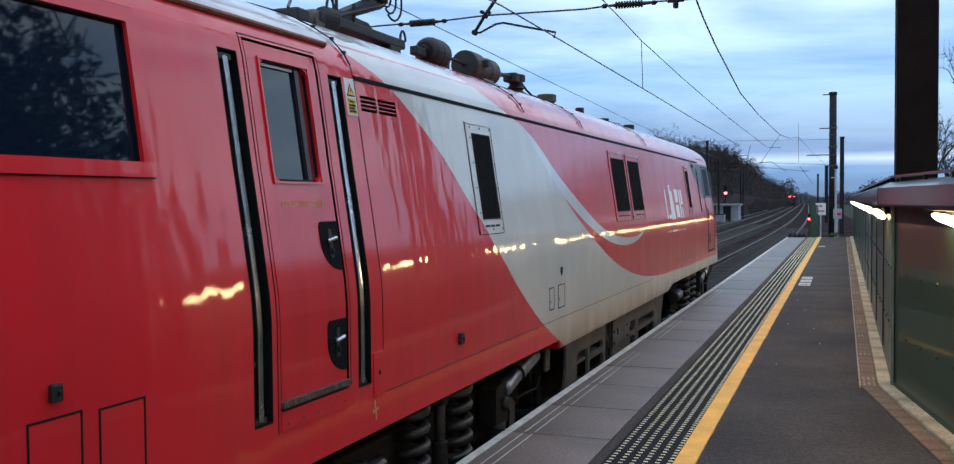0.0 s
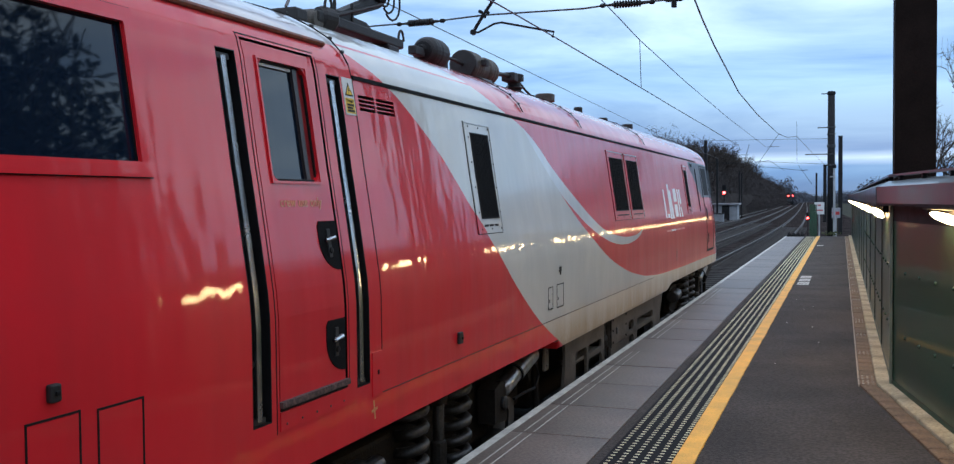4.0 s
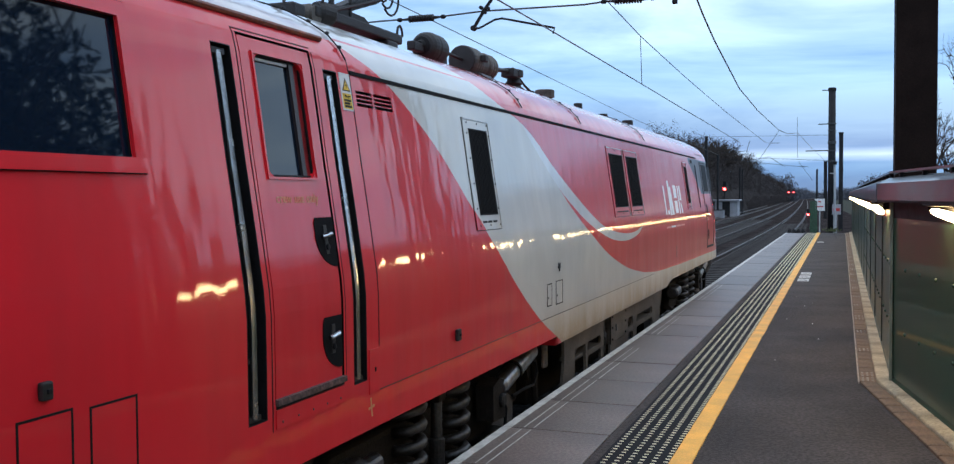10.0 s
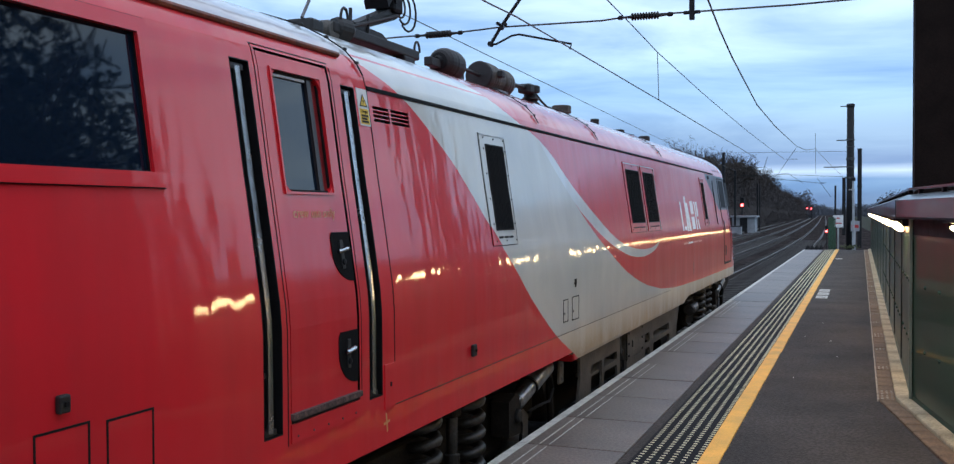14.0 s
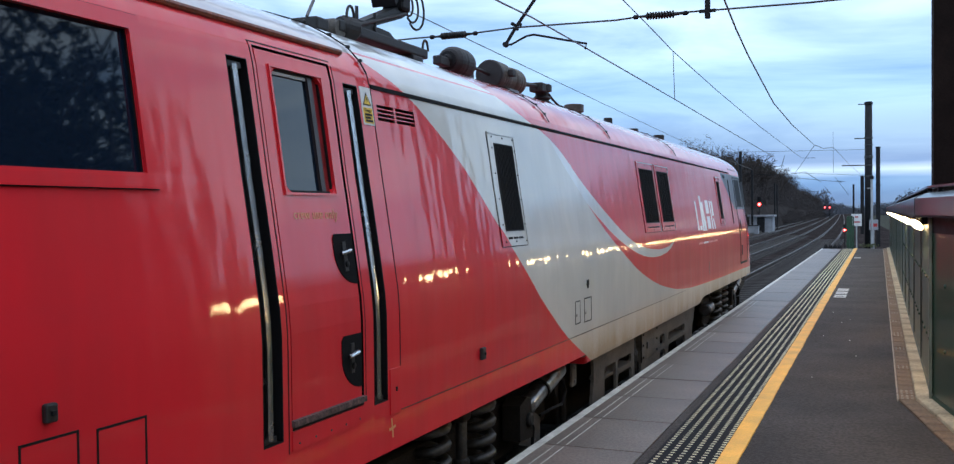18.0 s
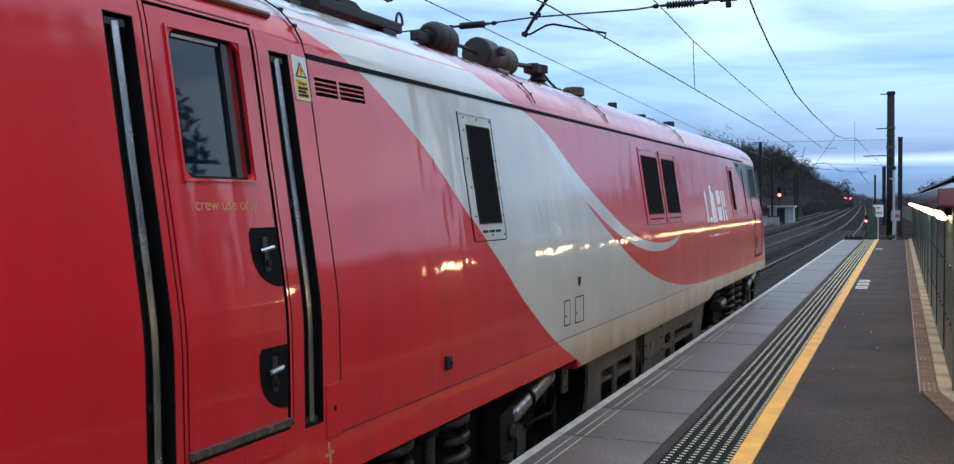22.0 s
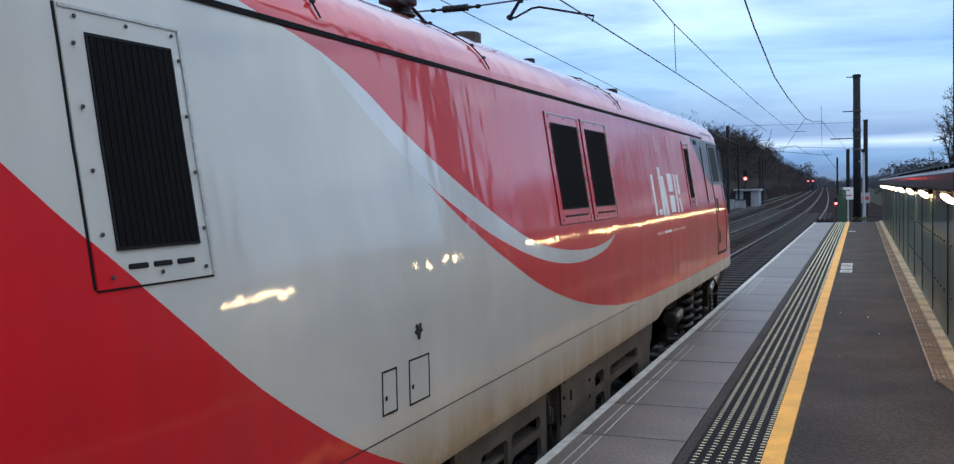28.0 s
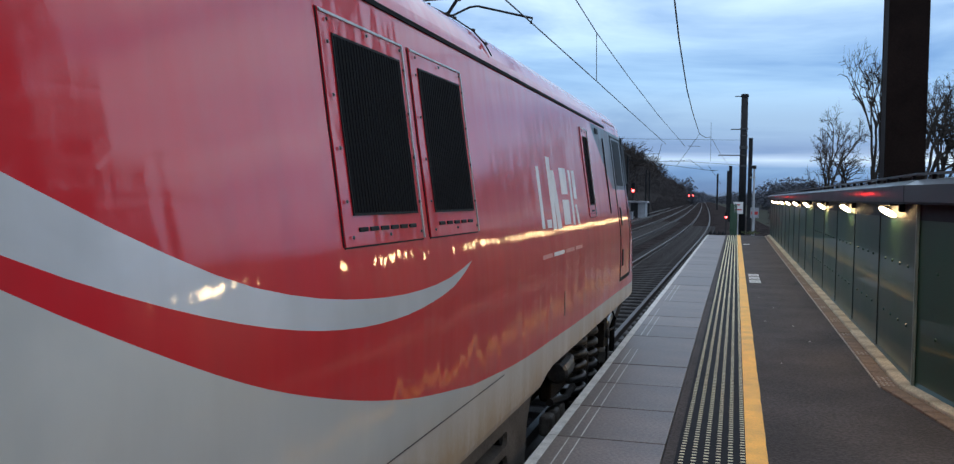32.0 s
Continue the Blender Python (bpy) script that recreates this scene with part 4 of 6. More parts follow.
def make_crew_door():
    door = part("crew_door", bmesh.new(), M_BODY, loco, "red crew door with a tall window")
    y0, y1, z0, z1 = 3.247, 3.773, 0.612, 2.043
    wy0, wy1, wz0, wz1 = 3.325, 3.695, 1.487, 1.985
    bm = bmesh.new()
    side_plate(bm, y0, wy0, z0, z1, -0.004, 0.03)
    side_plate(bm, wy1, y1, z0, z1, -0.004, 0.03)
    side_plate(bm, wy0, wy1, z0, wz0, -0.004, 0.03)
    side_plate(bm, wy0, wy1, wz1, z1, -0.004, 0.03)
    door.data = mesh_of(bm, "crew_door", M_BODY)
    part("door_seal", ring_plate(3.225, 3.795, 0.59, 2.06, 0.045, -0.022, 0.05), M_BLACK, loco)
    part("window_rim", ring_plate(wy0 - 0.007, wy1 + 0.007, wz0 - 0.007, wz1 + 0.007, 0.010, 0.004, 0.03), M_BODY, door)
    part("glazing_rubber", ring_plate(wy0 + 0.002, wy1 - 0.002, wz0 + 0.002, wz1 - 0.002, 0.010, -0.012, 0.045), M_BLACK, door)
    part("window_pane", plated(wy0 + 0.010, wy1 - 0.010, wz0 + 0.010, wz1 - 0.010, -0.030, 0.040), M_GLASS, door, "dark glass that mirrors the sky")
    for cy, cz, sy, sz in ((wy0, wz0, 1, 1), (wy1, wz0, -1, 1), (wy0, wz1, 1, -1), (wy1, wz1, -1, -1)):
        r = 0.062
        arc = [(sy * r * (1 - math.sin(a)), sz * r * (1 - math.cos(a))) for a in [math.pi / 2 * k / 8 for k in range(9)]]
        bm = bmesh.new()
        prism(bm, [(0.0, 0.0)] + arc, "z", -0.026, -0.001)
        part("rim_corner", bm, M_BODY, door).matrix_basis = on_side(cy, cz)
    part("window_slide", plated(wy1 - 0.082, wy1 - 0.050, wz0 + 0.008, wz1 - 0.008, -0.016, 0.030), M_BRONZE, door, "dark sliding window frame")
    part("window_jamb", plated(wy1 - 0.050, wy1 - 0.010, wz0 + 0.008, wz1 - 0.008, -0.022, 0.034), M_SILLRED, door, "dull red window reveal")
    part("window_head", plated(wy0 + 0.045, wy1 - 0.09, wz1 - 0.026, wz1 - 0.014, -0.020, 0.030), M_SIGNW, door)
    for ya, yb, za, zb in ((3.615, 3.772, 1.105, 1.322), (3.61, 3.772, 0.665, 0.895)):
        # D-shaped recess: straight edge towards the hinge, rounded foot
        pts = [(yb, zb), (yb, za)]
        for k in range(1, 9):
            a = math.pi / 2 * k / 8
            pts.append((yb - (yb - ya) * math.sin(a), za + (zb - za) * 0.62 * (1 - math.cos(a))))
        pts += [(ya, zb - 0.02), (ya + 0.015, zb)]
        bm = bmesh.new()
        zc = (za + zb) / 2
        prism(bm, [(y - (ya + yb) / 2, z - zc) for y, z in pts], "z", -0.004, 0.0025)
        rec = part("handle_recess", bm, M_GRILLE, door, "black handle recess")
        rec.matrix_basis = on_side((ya + yb) / 2, zc, -0.003)
        hz = zb - 0.085 - zc
        part("handle", tubed([(-0.052, hz, 0.018), (-0.045, hz, 0.020), (0.022, hz + 0.010, 0.020), (0.030, hz + 0.011, 0.014)], 0.010, 8), M_CHROME, rec, "chrome handle")
        part("escutcheon", box(bmesh.new(), -0.016, 0.012, hz - 0.075, hz + 0.05, 0.002, 0.008, bevel=0.002), M_ROOFKIT, rec)
        bm = bmesh.new()
        lathe(bm, (0.0, hz - 0.045, 0.008), (0, 0, 1), [(0, 0.014), (0.006, 0.013), (0.008, 0.004)], 12)
        part("lock", bm, M_BLACK, rec)
    lettering("crew use only", 0.058, M_CREAM, door, on_side(3.52, 1.385, -0.003))
    sill = part("door_sill", plated(3.235, 3.785, 0.598, 0.622, 0.016), M_SCUFF, loco, "scuffed dark door sill")
    part("sill_shadow_gap", plated(3.24, 3.78, 0.583, 0.597, 0.002), M_BLACK, sill)
    kick = part("kick_plate", plated(3.236, 3.784, 0.507, 0.582, 0.005), M_BODY, loco)
    for k in range(5):
        share("rivet", RIVET, kick, on_side(3.28 + 0.115 * k, 0.53, 0.005))


make_crew_door()


def make_grab_rails():
    for y0, y1, za, zb in ((3.055, 3.18, 0.555, 1.99), (3.875, 4.0, 0.56, 1.985)):
        rec = part("rail_recess", plated(y0, y1, za, zb, -0.055, 0.075), M_BLACK, loco, "deep black grab rail recess")
        for a in ((y0, y0 + 0.004, za, zb), (y1 - 0.004, y1, za, zb), (y0 + 0.004, y1 - 0.004, za, za + 0.004), (y0 + 0.004, y1 - 0.004, zb - 0.004, zb)):
            part("recess_side", plated(*a, 0.001, 0.055), M_BLACK, rec)
        ym = y0 + 0.052
        part("grab_rail", tubed([(side_x(z) - 0.012, ym, z) for z in [za + 0.02 + (zb - za - 0.05) * k / 16 for k in range(17)]], 0.0165, 10), M_CHROME, rec, "steel grab rail")
        for z in (za + 0.018, zb - 0.03):
            part("rail_bracket", plated(y0 + 0.012, y1 - 0.03, z - 0.010, z + 0.012, -0.008, 0.05), M_ROOFKIT, rec)


make_grab_rails()


def make_side_fittings():
    # cab window
    part("cab_window_frame", ring_plate(0.93, 2.61, 1.488, 2.045, 0.05, 0.012, 0.03), M_BODY, loco, "red window frame")
    part("cab_window_rim", ring_plate(0.90, 2.614, 1.484, 2.049, 0.005, 0.003, 0.01), M_BLACK, loco)
    part("cab_window_rubber", ring_plate(0.966, 2.575, 1.523, 2.028, 0.016, 0.001, 0.03), M_BLACK, loco, "black glazing rubber")
    part("cab_window_pane", plated(0.98, 2.56, 1.53, 2.02, -0.014, 0.03), M_GLASS, loco, "dark cab side glass")
    # ventilator
    for y0, y1 in ((4.165, 4.332), (4.352, 4.552)):
        v = part("ventilator", plated(y0 - 0.004, y1 + 0.004, 1.838, 1.922, -0.03, 0.06), M_BLACK, loco, "black slatted ventilator")
        for k in range(3):
            part("slat", plated(y0, y1, 1.858 + 0.020 * k, 1.863 + 0.020 * k, -0.002, 0.03), M_RED, v)
    # warning plate
    s = part("warning_sign", plated(4.018, 4.116, 1.812, 1.988, 0.004), M_SIGNW, loco, "white and yellow overhead line warning plate")
    m = on_side(4.067, 1.93, 0.0045) @ Matrix.Scale(1.3, 4, (1, 0, 0))
    bm = bmesh.new()
    prism(bm, [(-0.03, -0.028), (0.03, -0.028), (0.0, 0.034)], "z", 0, 0.001)
    part("triangle_edge", bm, M_BLACK, s).matrix_basis = m
    bm = bmesh.new()
    prism(bm, [(-0.022, -0.023), (0.022, -0.023), (0.0, 0.023)], "z", 0.001, 0.0018)
    part("triangle", bm, M_SIGNY, s).matrix_basis = m
    bm = bmesh.new()
    prism(bm, [(0.003, 0.012), (-0.006, -0.004), (0.0, -0.004), (-0.004, -0.019), (0.007, 0.0), (0.001, 0.0)], "z", 0.0018, 0.0024)
    part("flash", bm, M_BLACK, s).matrix_basis = m
    part("yellow_panel", plated(4.025, 4.109, 1.820, 1.892, 0.0052, 0.0), M_SIGNY, s)
    lettering("Danger", 0.022, M_BLACK, s, on_side(4.067, 1.872, 0.0055))
    for k in range(3):
        part("text_bar", plated(4.034, 4.10 - 0.012 * (k % 2), 1.826 + 0.014 * k, 1.837 + 0.014 * k, 0.0056, 0.0), M_BLACK, s)
    # seams and cover plates
    for a in ((4.121, 4.128, 0.70, 2.08), (3.800, 3.804, 0.62, 2.05), (3.214, 3.219, 0.50, 2.07)):
        part("panel_seam", plated(*a, 0.0015), M_BLACK, loco)
    part("panel_seam", plated(3.214, 3.80, 2.066, 2.071, 0.0015), M_BLACK, loco)
    part("panel_seam", plated(4.13, 11.2, 0.492, 0.497, 0.0012), M_BRONZE, loco)
    box_plate = part("cover_plate", plated(4.018, 4.118, 0.49, 0.697, 0.005), M_BODY, loco)
    part("keyhole", box(bmesh.new(), -0.008, 0.008, -0.011, 0.011, 0.0, 0.004, bevel=0.003), M_BLACK, box_plate).matrix_basis = on_side(4.075, 0.60, 0.005)
    for y0, y1, z0, z1, mt in ((1.995, 2.197, 0.40, 0.812, M_RED), (2.262, 2.463, 0.40, 0.80, M_RED), (6.89, 7.013, 0.580, 0.750, M_WHITE), (7.12, 7.31, 0.572, 0.755, M_WHITE)):
        h = part("access_hatch", plated(y0 + 0.008, y1 - 0.008, z0 + 0.008, z1 - 0.008, 0.001), M_BODY, loco)
        part("hatch_gap", ring_plate(y0, y1, z0, z1, 0.007, 0.0022, 0.004), M_BLACK, h)
        part("hatch_catch", box(bmesh.new(), -0.007, 0.007, -0.009, 0.009, 0, 0.004, bevel=0.003), M_BLACK, h).matrix_basis = on_side(y0 + 0.03, (z0 + z1) / 2 - 0.02, 0.001)
    for y, z, r in ((2.09, 0.88, 0.02), (5.10, 0.62, 0.026)):
        b = part("lamp_bracket", box(bmesh.new(), -r, r, -r * 1.3, r * 1.3, 0, 0.022, bevel=0.006), M_ROOFKIT, loco)
        b.matrix_basis = on_side(y, z)
        part("bracket_bolt", box(bmesh.new(), -0.007, 0.007, -0.007, 0.007, 0.022, 0.03, bevel=0.002), M_BLACK, b)
    bm = bmesh.new()
    for k in range(5):
        a = 2.4 * k
        tube(bm, [(0.03 * math.cos(a), 0.035 * math.sin(a), 0.001), (-0.02 * math.cos(a + 0.8), -0.03 * math.sin(a + 0.5), 0.0015)], 0.007, 5)
    part("old_fixing", bm, M_ROOFKIT, loco, "patched grey filler mark").matrix_basis = on_side(7.215, 0.86)
    for w, h in ((0.006, 0.045), (0.03, 0.006)):
        part("lifting_mark", box(bmesh.new(), -w, w, -h, h, 0.0, 0.0012), M_CREAM, loco).matrix_basis = on_side(4.04, 0.427, 0, 8)
    part("body_step", prism(bmesh.new(), [(3.44, 0.325), (3.66, 0.325), (3.58, 0.15), (3.54, 0.15)], "x", -0.24, -0.2), M_UNDER, loco)
    # maker's transfer, drawn as plain upright strokes
    for ya, yb, za, zb, sl in ((12.20, 12.28, 1.165, 1.53, 0.0), (12.36, 12.50, 1.165, 1.215, 0.0), (12.54, 12.66, 1.15, 1.60, 0.0), (12.70, 12.84, 1.15, 1.52, 0.08), (12.96, 13.20, 1.17, 1.335, 0.0), (12.96, 13.20, 1.37, 1.545, 0.0), (13.30, 13.38, 1.16, 1.54, 0.0), (13.44, 13.56, 1.34, 1.54, 0.0), (13.50, 13.58, 1.16, 1.30, 0.06)):
        part("transfer_block", plated(ya, yb, za, zb, 0.0015, 0.0, slant=sl), M_LOGO, loco)
    y = 12.13
    for w in (0.30, 0.36, 0.34, 0.30):
        part("transfer_bar", plated(y, y + w, 0.990, 1.014, 0.0012, 0.0), M_PALE if w != 0.36 else M_LOGO, loco)
        y += w + 0.05
    part("body_mark", plated(12.85, 12.88, 0.585, 0.742, 0.001, 0.0), M_BRONZE, loco)
    # far cab: door seams, side glass, rails
    part("cab_door_seam", plated(15.925, 15.965, 0.55, 1.945, 0.003, 0.1), M_BLACK, loco)
    part("cab_door_seam", plated(16.73, 16.765, 0.57, 1.945, 0.003, 0.1), M_BLACK, loco)
    part("cab_door_seam", plated(15.965, 16.73, 1.93, 1.945, 0.003, 0.1), M_BLACK, loco)
    part("cab_door_sill", plated(15.965, 16.73, 0.55, 0.585, 0.003, 0.1), M_BLACK, loco)
    part("cab_side_glass", plated(16.08, 16.60, 1.47, 1.91, 0.0025, 0.1), M_DULLGLASS, loco, "dark cab door glass")
    part("cab_quarter_glass", plated(16.86, 17.12, 1.50, 1.90, -0.004, 0.12), M_DULLGLASS, loco)
    part("cab_grab_rail", plated(15.37, 15.41, 1.21, 1.88, 0.006, 0.05), M_BLACK, loco)
    part("cab_light", plated(14.95, 15.10, 1.90, 1.945, 0.006, 0.05), M_BLACK, loco)
    for z, h in ((0.69, 0.16), (1.08, 0.18)):
        part("cab_door_lock", plated(16.08, 16.17, z, z + h, 0.005, 0.05), M_BLACK, loco)


make_side_fittings()


def make_roof():
    part("roof_gutter", plated(4.13, 15.6, 1.988, 2.008, 0.006), M_GRILLE, loco, "black roof gutter strip")
    part("rain_strip", tubed([(side_x(2.135) + 0.012, y, 2.135) for y in (1.6, 2.4, 3.1, 3.6, 3.96)], 0.014, 8), M_GUTTER, loco, "rusty red rain strip")
    part("rain_strip", tubed([(side_x(2.05) - 0.02, y, 2.06) for y in (15.7, 16.1, 16.5)], 0.018, 8), M_GUTTER, loco)
    up = [(x + 0.006, z + 0.006) for x, z in HALF if z >= 2.0]
    for y in (4.11, 6.78, 8.48, 11.45):
        s = part("roof_seam", tubed([(x, y, z) for x, z in up], 0.004, 6), M_BLACK, loco)
        for x, z in up[1:5]:
            part("seam_bolt", box(bmesh.new(), x - 0.006, x + 0.010, y - 0.011, y + 0.011, z - 0.004, z + 0.010, bevel=0.003), M_ROOFKIT, s)
    pan = part("pantograph", boxed(-1.24, -1.11, 5.28, 6.52, 2.53, 2.60, bevel=0.012), M_ROOFKIT, loco, "dark folded pantograph on a steel base frame")
    part("base_beam", boxed(-1.85, -1.72, 5.28, 6.55, 2.50, 2.60, bevel=0.012), M_ROOFKIT, pan)
    for x in (-1.175, -1.785):
        part("beam_cheek", prism(bmesh.new(), [(5.36, 2.60), (5.46, 2.645), (5.95, 2.632), (6.02, 2.60)], "x", x - 0.05, x + 0.05), M_ROOFKIT, pan)
        part("beam_foot", boxed(x - 0.075, x + 0.075, 6.25, 6.42, 2.42, 2.53, bevel=0.01), M_ROOFKIT, pan)
    for y in (5.5, 6.4):
        part("cross_beam", boxed(-1.72, -1.24, y - 0.05, y + 0.05, 2.52, 2.58, bevel=0.008), M_ROOFKIT, pan)
        for x in (-1.2, -1.8):
            part("insulator", lathe(bmesh.new(), (x, y, 2.37), (0, 0, 1), [(0, 0.05), (0.03, 0.065), (0.05, 0.045), (0.08, 0.06), (0.10, 0.045), (0.13, 0.055), (0.165, 0.04)], 12), M_DRUM, pan)
    part("shaft_drum", lathe(bmesh.new(), (-1.86, 5.30, 2.535), (1, 0, 0), [(0, 0.05), (0.02, 0.075), (0.70, 0.075), (0.72, 0.06), (0.74, 0.06)], 24), M_DRUM, pan, "grey-brown shaft drum")
    part("bearing_cap", lathe(bmesh.new(), (-1.17, 5.36, 2.575), (0.35, 1, -0.1), [(0, 0.06), (0.03, 0.075), (0.12, 0.075), (0.15, 0.05)], 18), M_ROOFKIT, pan)
    part("spring_box", boxed(-1.32, -1.13, 5.05, 5.19, 2.50, 2.58, bevel=0.015), M_ROOFKIT, pan)
    for y in (4.80, 4.86):
        part("roof_bolt", lathe(bmesh.new(), (-1.12, y, 2.44), (0, 0, 1), [(0, 0.02), (0.05, 0.02), (0.06, 0.01)], 8), M_ROOFKIT, pan)
    arm = bmesh.new()
    prism(arm, [(5.54, 2.575), (5.62, 2.655), (6.08, 2.83), (6.20, 2.85), (6.22, 2.80), (6.12, 2.755)], "x", -1.22, -1.12)
    part("lower_arm", arm, M_ROOFKIT, pan, "heavy dark grey lower arm")
    part("knuckle", boxed(-1.25, -1.09, 6.06, 6.22, 2.80, 2.93, bevel=0.03), M_BLACK, pan)
    for y, z in ((5.96, 2.90), (6.08, 2.95)):
        part("knuckle_clamp", prism(bmesh.new(), [(y, z - 0.09), (y + 0.06, z - 0.02), (y + 0.07, z + 0.10), (y - 0.02, z + 0.11), (y - 0.05, z + 0.02)], "x", -1.26, -1.08), M_BLACK, pan)
    part("upper_arm", tubed([(-1.12, 6.14, 2.91), (-1.2, 5.5, 3.10), (-1.3, 4.6, 3.32)], 0.035, 8), M_ROOFKIT, pan)
    part("control_rod", tubed([(-1.11, 5.50, 2.60), (-1.10, 6.14, 2.79)], 0.012, 6), M_ROOFKIT, pan)
    part("stay_rod", tubed([(-1.2, 5.05, 2.58), (-1.25, 5.35, 2.92)], 0.010, 6), M_DAMPER, pan)
    for k, r in enumerate((0.075, 0.105, 0.14)):
        part("cable_loop", tubed([(-1.13 + 0.02 * k, 6.20 + 0.5 * r + r * math.sin(a), 2.87 - 0.015 * k + r * math.cos(a)) for a in [0.4 * j - 0.6 for j in range(12)]], 0.008, 5), M_BLACK, pan)
    for y, z in ((5.42, 2.63), (6.49, 2.59)):
        part("earth_loop", tubed([(-1.12, y + 0.045 * math.cos(a), z + 0.075 * math.sin(a)) for a in [math.pi * j / 8 for j in range(9)]], 0.009, 6), M_ROOFKIT, pan)
    for y, h in ((5.50, 0.12), (5.735, 0.12)):
        part("spike", tubed([(-1.12, y, 2.60), (-1.12, y, 2.60 + h)], 0.012, 6), M_ROOFKIT, pan)
    def drum(name, y0, prof, mat, lab, z=2.61, x=-1.2, axis=(0, 1, 0)):
        bm = bmesh.new()
        lathe(bm, (x, y0, z), axis, prof, 24)
        return part(name, bm, mat, loco, lab, smooth=False)
    a = drum("surge_drum", 7.06, [(0, 0.055), (0.015, 0.092), (0.05, 0.112), (0.09, 0.120), (0.12, 0.122), (0.13, 0.116), (0.15, 0.122), (0.25, 0.122), (0.30, 0.114), (0.34, 0.09), (0.36, 0.05)], M_ROOFKIT, "dark ribbed drum insulator")
    part("drum_cap", lathe(bmesh.new(), (-1.2, 7.06, 2.61), (0, -1, 0), [(-0.01, 0.075), (0.006, 0.072), (0.012, 0.045), (0.05, 0.03)], 18), M_BLACK, a)
    part("drum_mount", boxed(-1.24, -1.17, 6.86, 7.04, 2.55, 2.62, bevel=0.01), M_ROOFKIT, a)
    part("drum_lug", boxed(-1.23, -1.17, 7.40, 7.52, 2.50, 2.60, bevel=0.01), M_ROOFKIT, a)
    part("drum_foot", boxed(-1.27, -1.13, 7.14, 7.34, 2.38, 2.50, bevel=0.01), M_ROOFKIT, a)
    b = drum("breaker_drum", 7.94, [(0, 0.10), (0.004, 0.126), (0.05, 0.132), (0.075, 0.128), (0.10, 0.132), (0.125, 0.128), (0.15, 0.132), (0.175, 0.128), (0.20, 0.130), (0.23, 0.112), (0.29, 0.104), (0.40, 0.104), (0.42, 0.118), (0.45, 0.124), (0.48, 0.118), (0.51, 0.124), (0.54, 0.118), (0.57, 0.124), (0.61, 0.118), (0.66, 0.10), (0.68, 0.06)], M_DRUM, "brown ribbed circuit breaker drum")
    part("end_disc", lathe(bmesh.new(), (-1.2, 7.95, 2.61), (0, -1, 0), [(0, 0.128), (0.03, 0.128), (0.04, 0.118), (0.042, 0.05)], 24), M_ROOFKIT, b, "dark flat end plate")
    part("terminal_clip", boxed(-1.07, -1.02, 8.03, 8.11, 2.60, 2.66, bevel=0.008), M_ROOFKIT, b)
    part("cradle", boxed(-1.13, -1.06, 8.05, 8.30, 2.44, 2.50, bevel=0.008), M_DAMPER, b)
    for y in (8.02, 8.42):
        part("drum_foot", boxed(-1.3, -1.1, y, y + 0.12, 2.38, 2.50, bevel=0.01), M_ROOFKIT, b)
    part("conductor", tubed([(-1.2, 7.4, 2.62), (-1.2, 7.7, 2.62), (-1.2, 7.92, 2.61)], 0.016, 6), M_ROOFKIT, b)
    c = drum("post_insulator", 9.33, [(0, 0.08), (0.02, 0.115), (0.05, 0.07), (0.07, 0.105), (0.10, 0.07), (0.12, 0.095), (0.15, 0.065), (0.18, 0.065), (0.19, 0.10), (0.25, 0.10), (0.26, 0.08)], M_ROOFKIT, "ribbed dark post insulator", z=2.43, axis=(0, 0, 1))
    part("conductor", tubed([(-1.2, 8.58, 2.62), (-1.2, 8.9, 2.64), (-1.2, 9.25, 2.66)], 0.022, 8), M_ROOFKIT, c)
    part("terminal_block", boxed(-1.27, -1.13, 9.14, 9.30, 2.60, 2.69, bevel=0.012), M_ROOFKIT, c)
    part("conductor", tubed([(-1.2, 9.4, 2.66), (-1.17, 9.6, 2.56), (-1.15, 9.8, 2.50)], 0.012, 6), M_BLACK, c)
    for y, r, h in ((9.85, 0.055, 0.10), (10.42, 0.11, 0.17), (10.62, 0.07, 0.06), (11.87, 0.055, 0.15), (12.0, 0.02, 0.10), (13.2, 0.07, 0.12), (14.85, 0.085, 0.15)):
        bm = bmesh.new()
        lathe(bm, (-1.2, y, 2.43), (0, 0, 1), [(0, r * 0.8), (h * 0.45, r * 0.75), (h * 0.5, r), (h * 0.95, r), (h, r * 0.85)], 14)
        part("roof_vent", bm, M_DRUM if y in (10.42,) else M_ROOFKIT, loco)
    part("roof_hatch", boxed(-1.7, -0.95, 16.2, 16.9, 2.40, 2.46, bevel=0.01), M_ROOFKIT, loco)
    part("roof_rib", tubed([(-0.95, y, 2.41) for y in (10.7, 13.0, 15.3)], 0.015, 6), M_BLACK, loco)


make_roof()
WHEELS = []


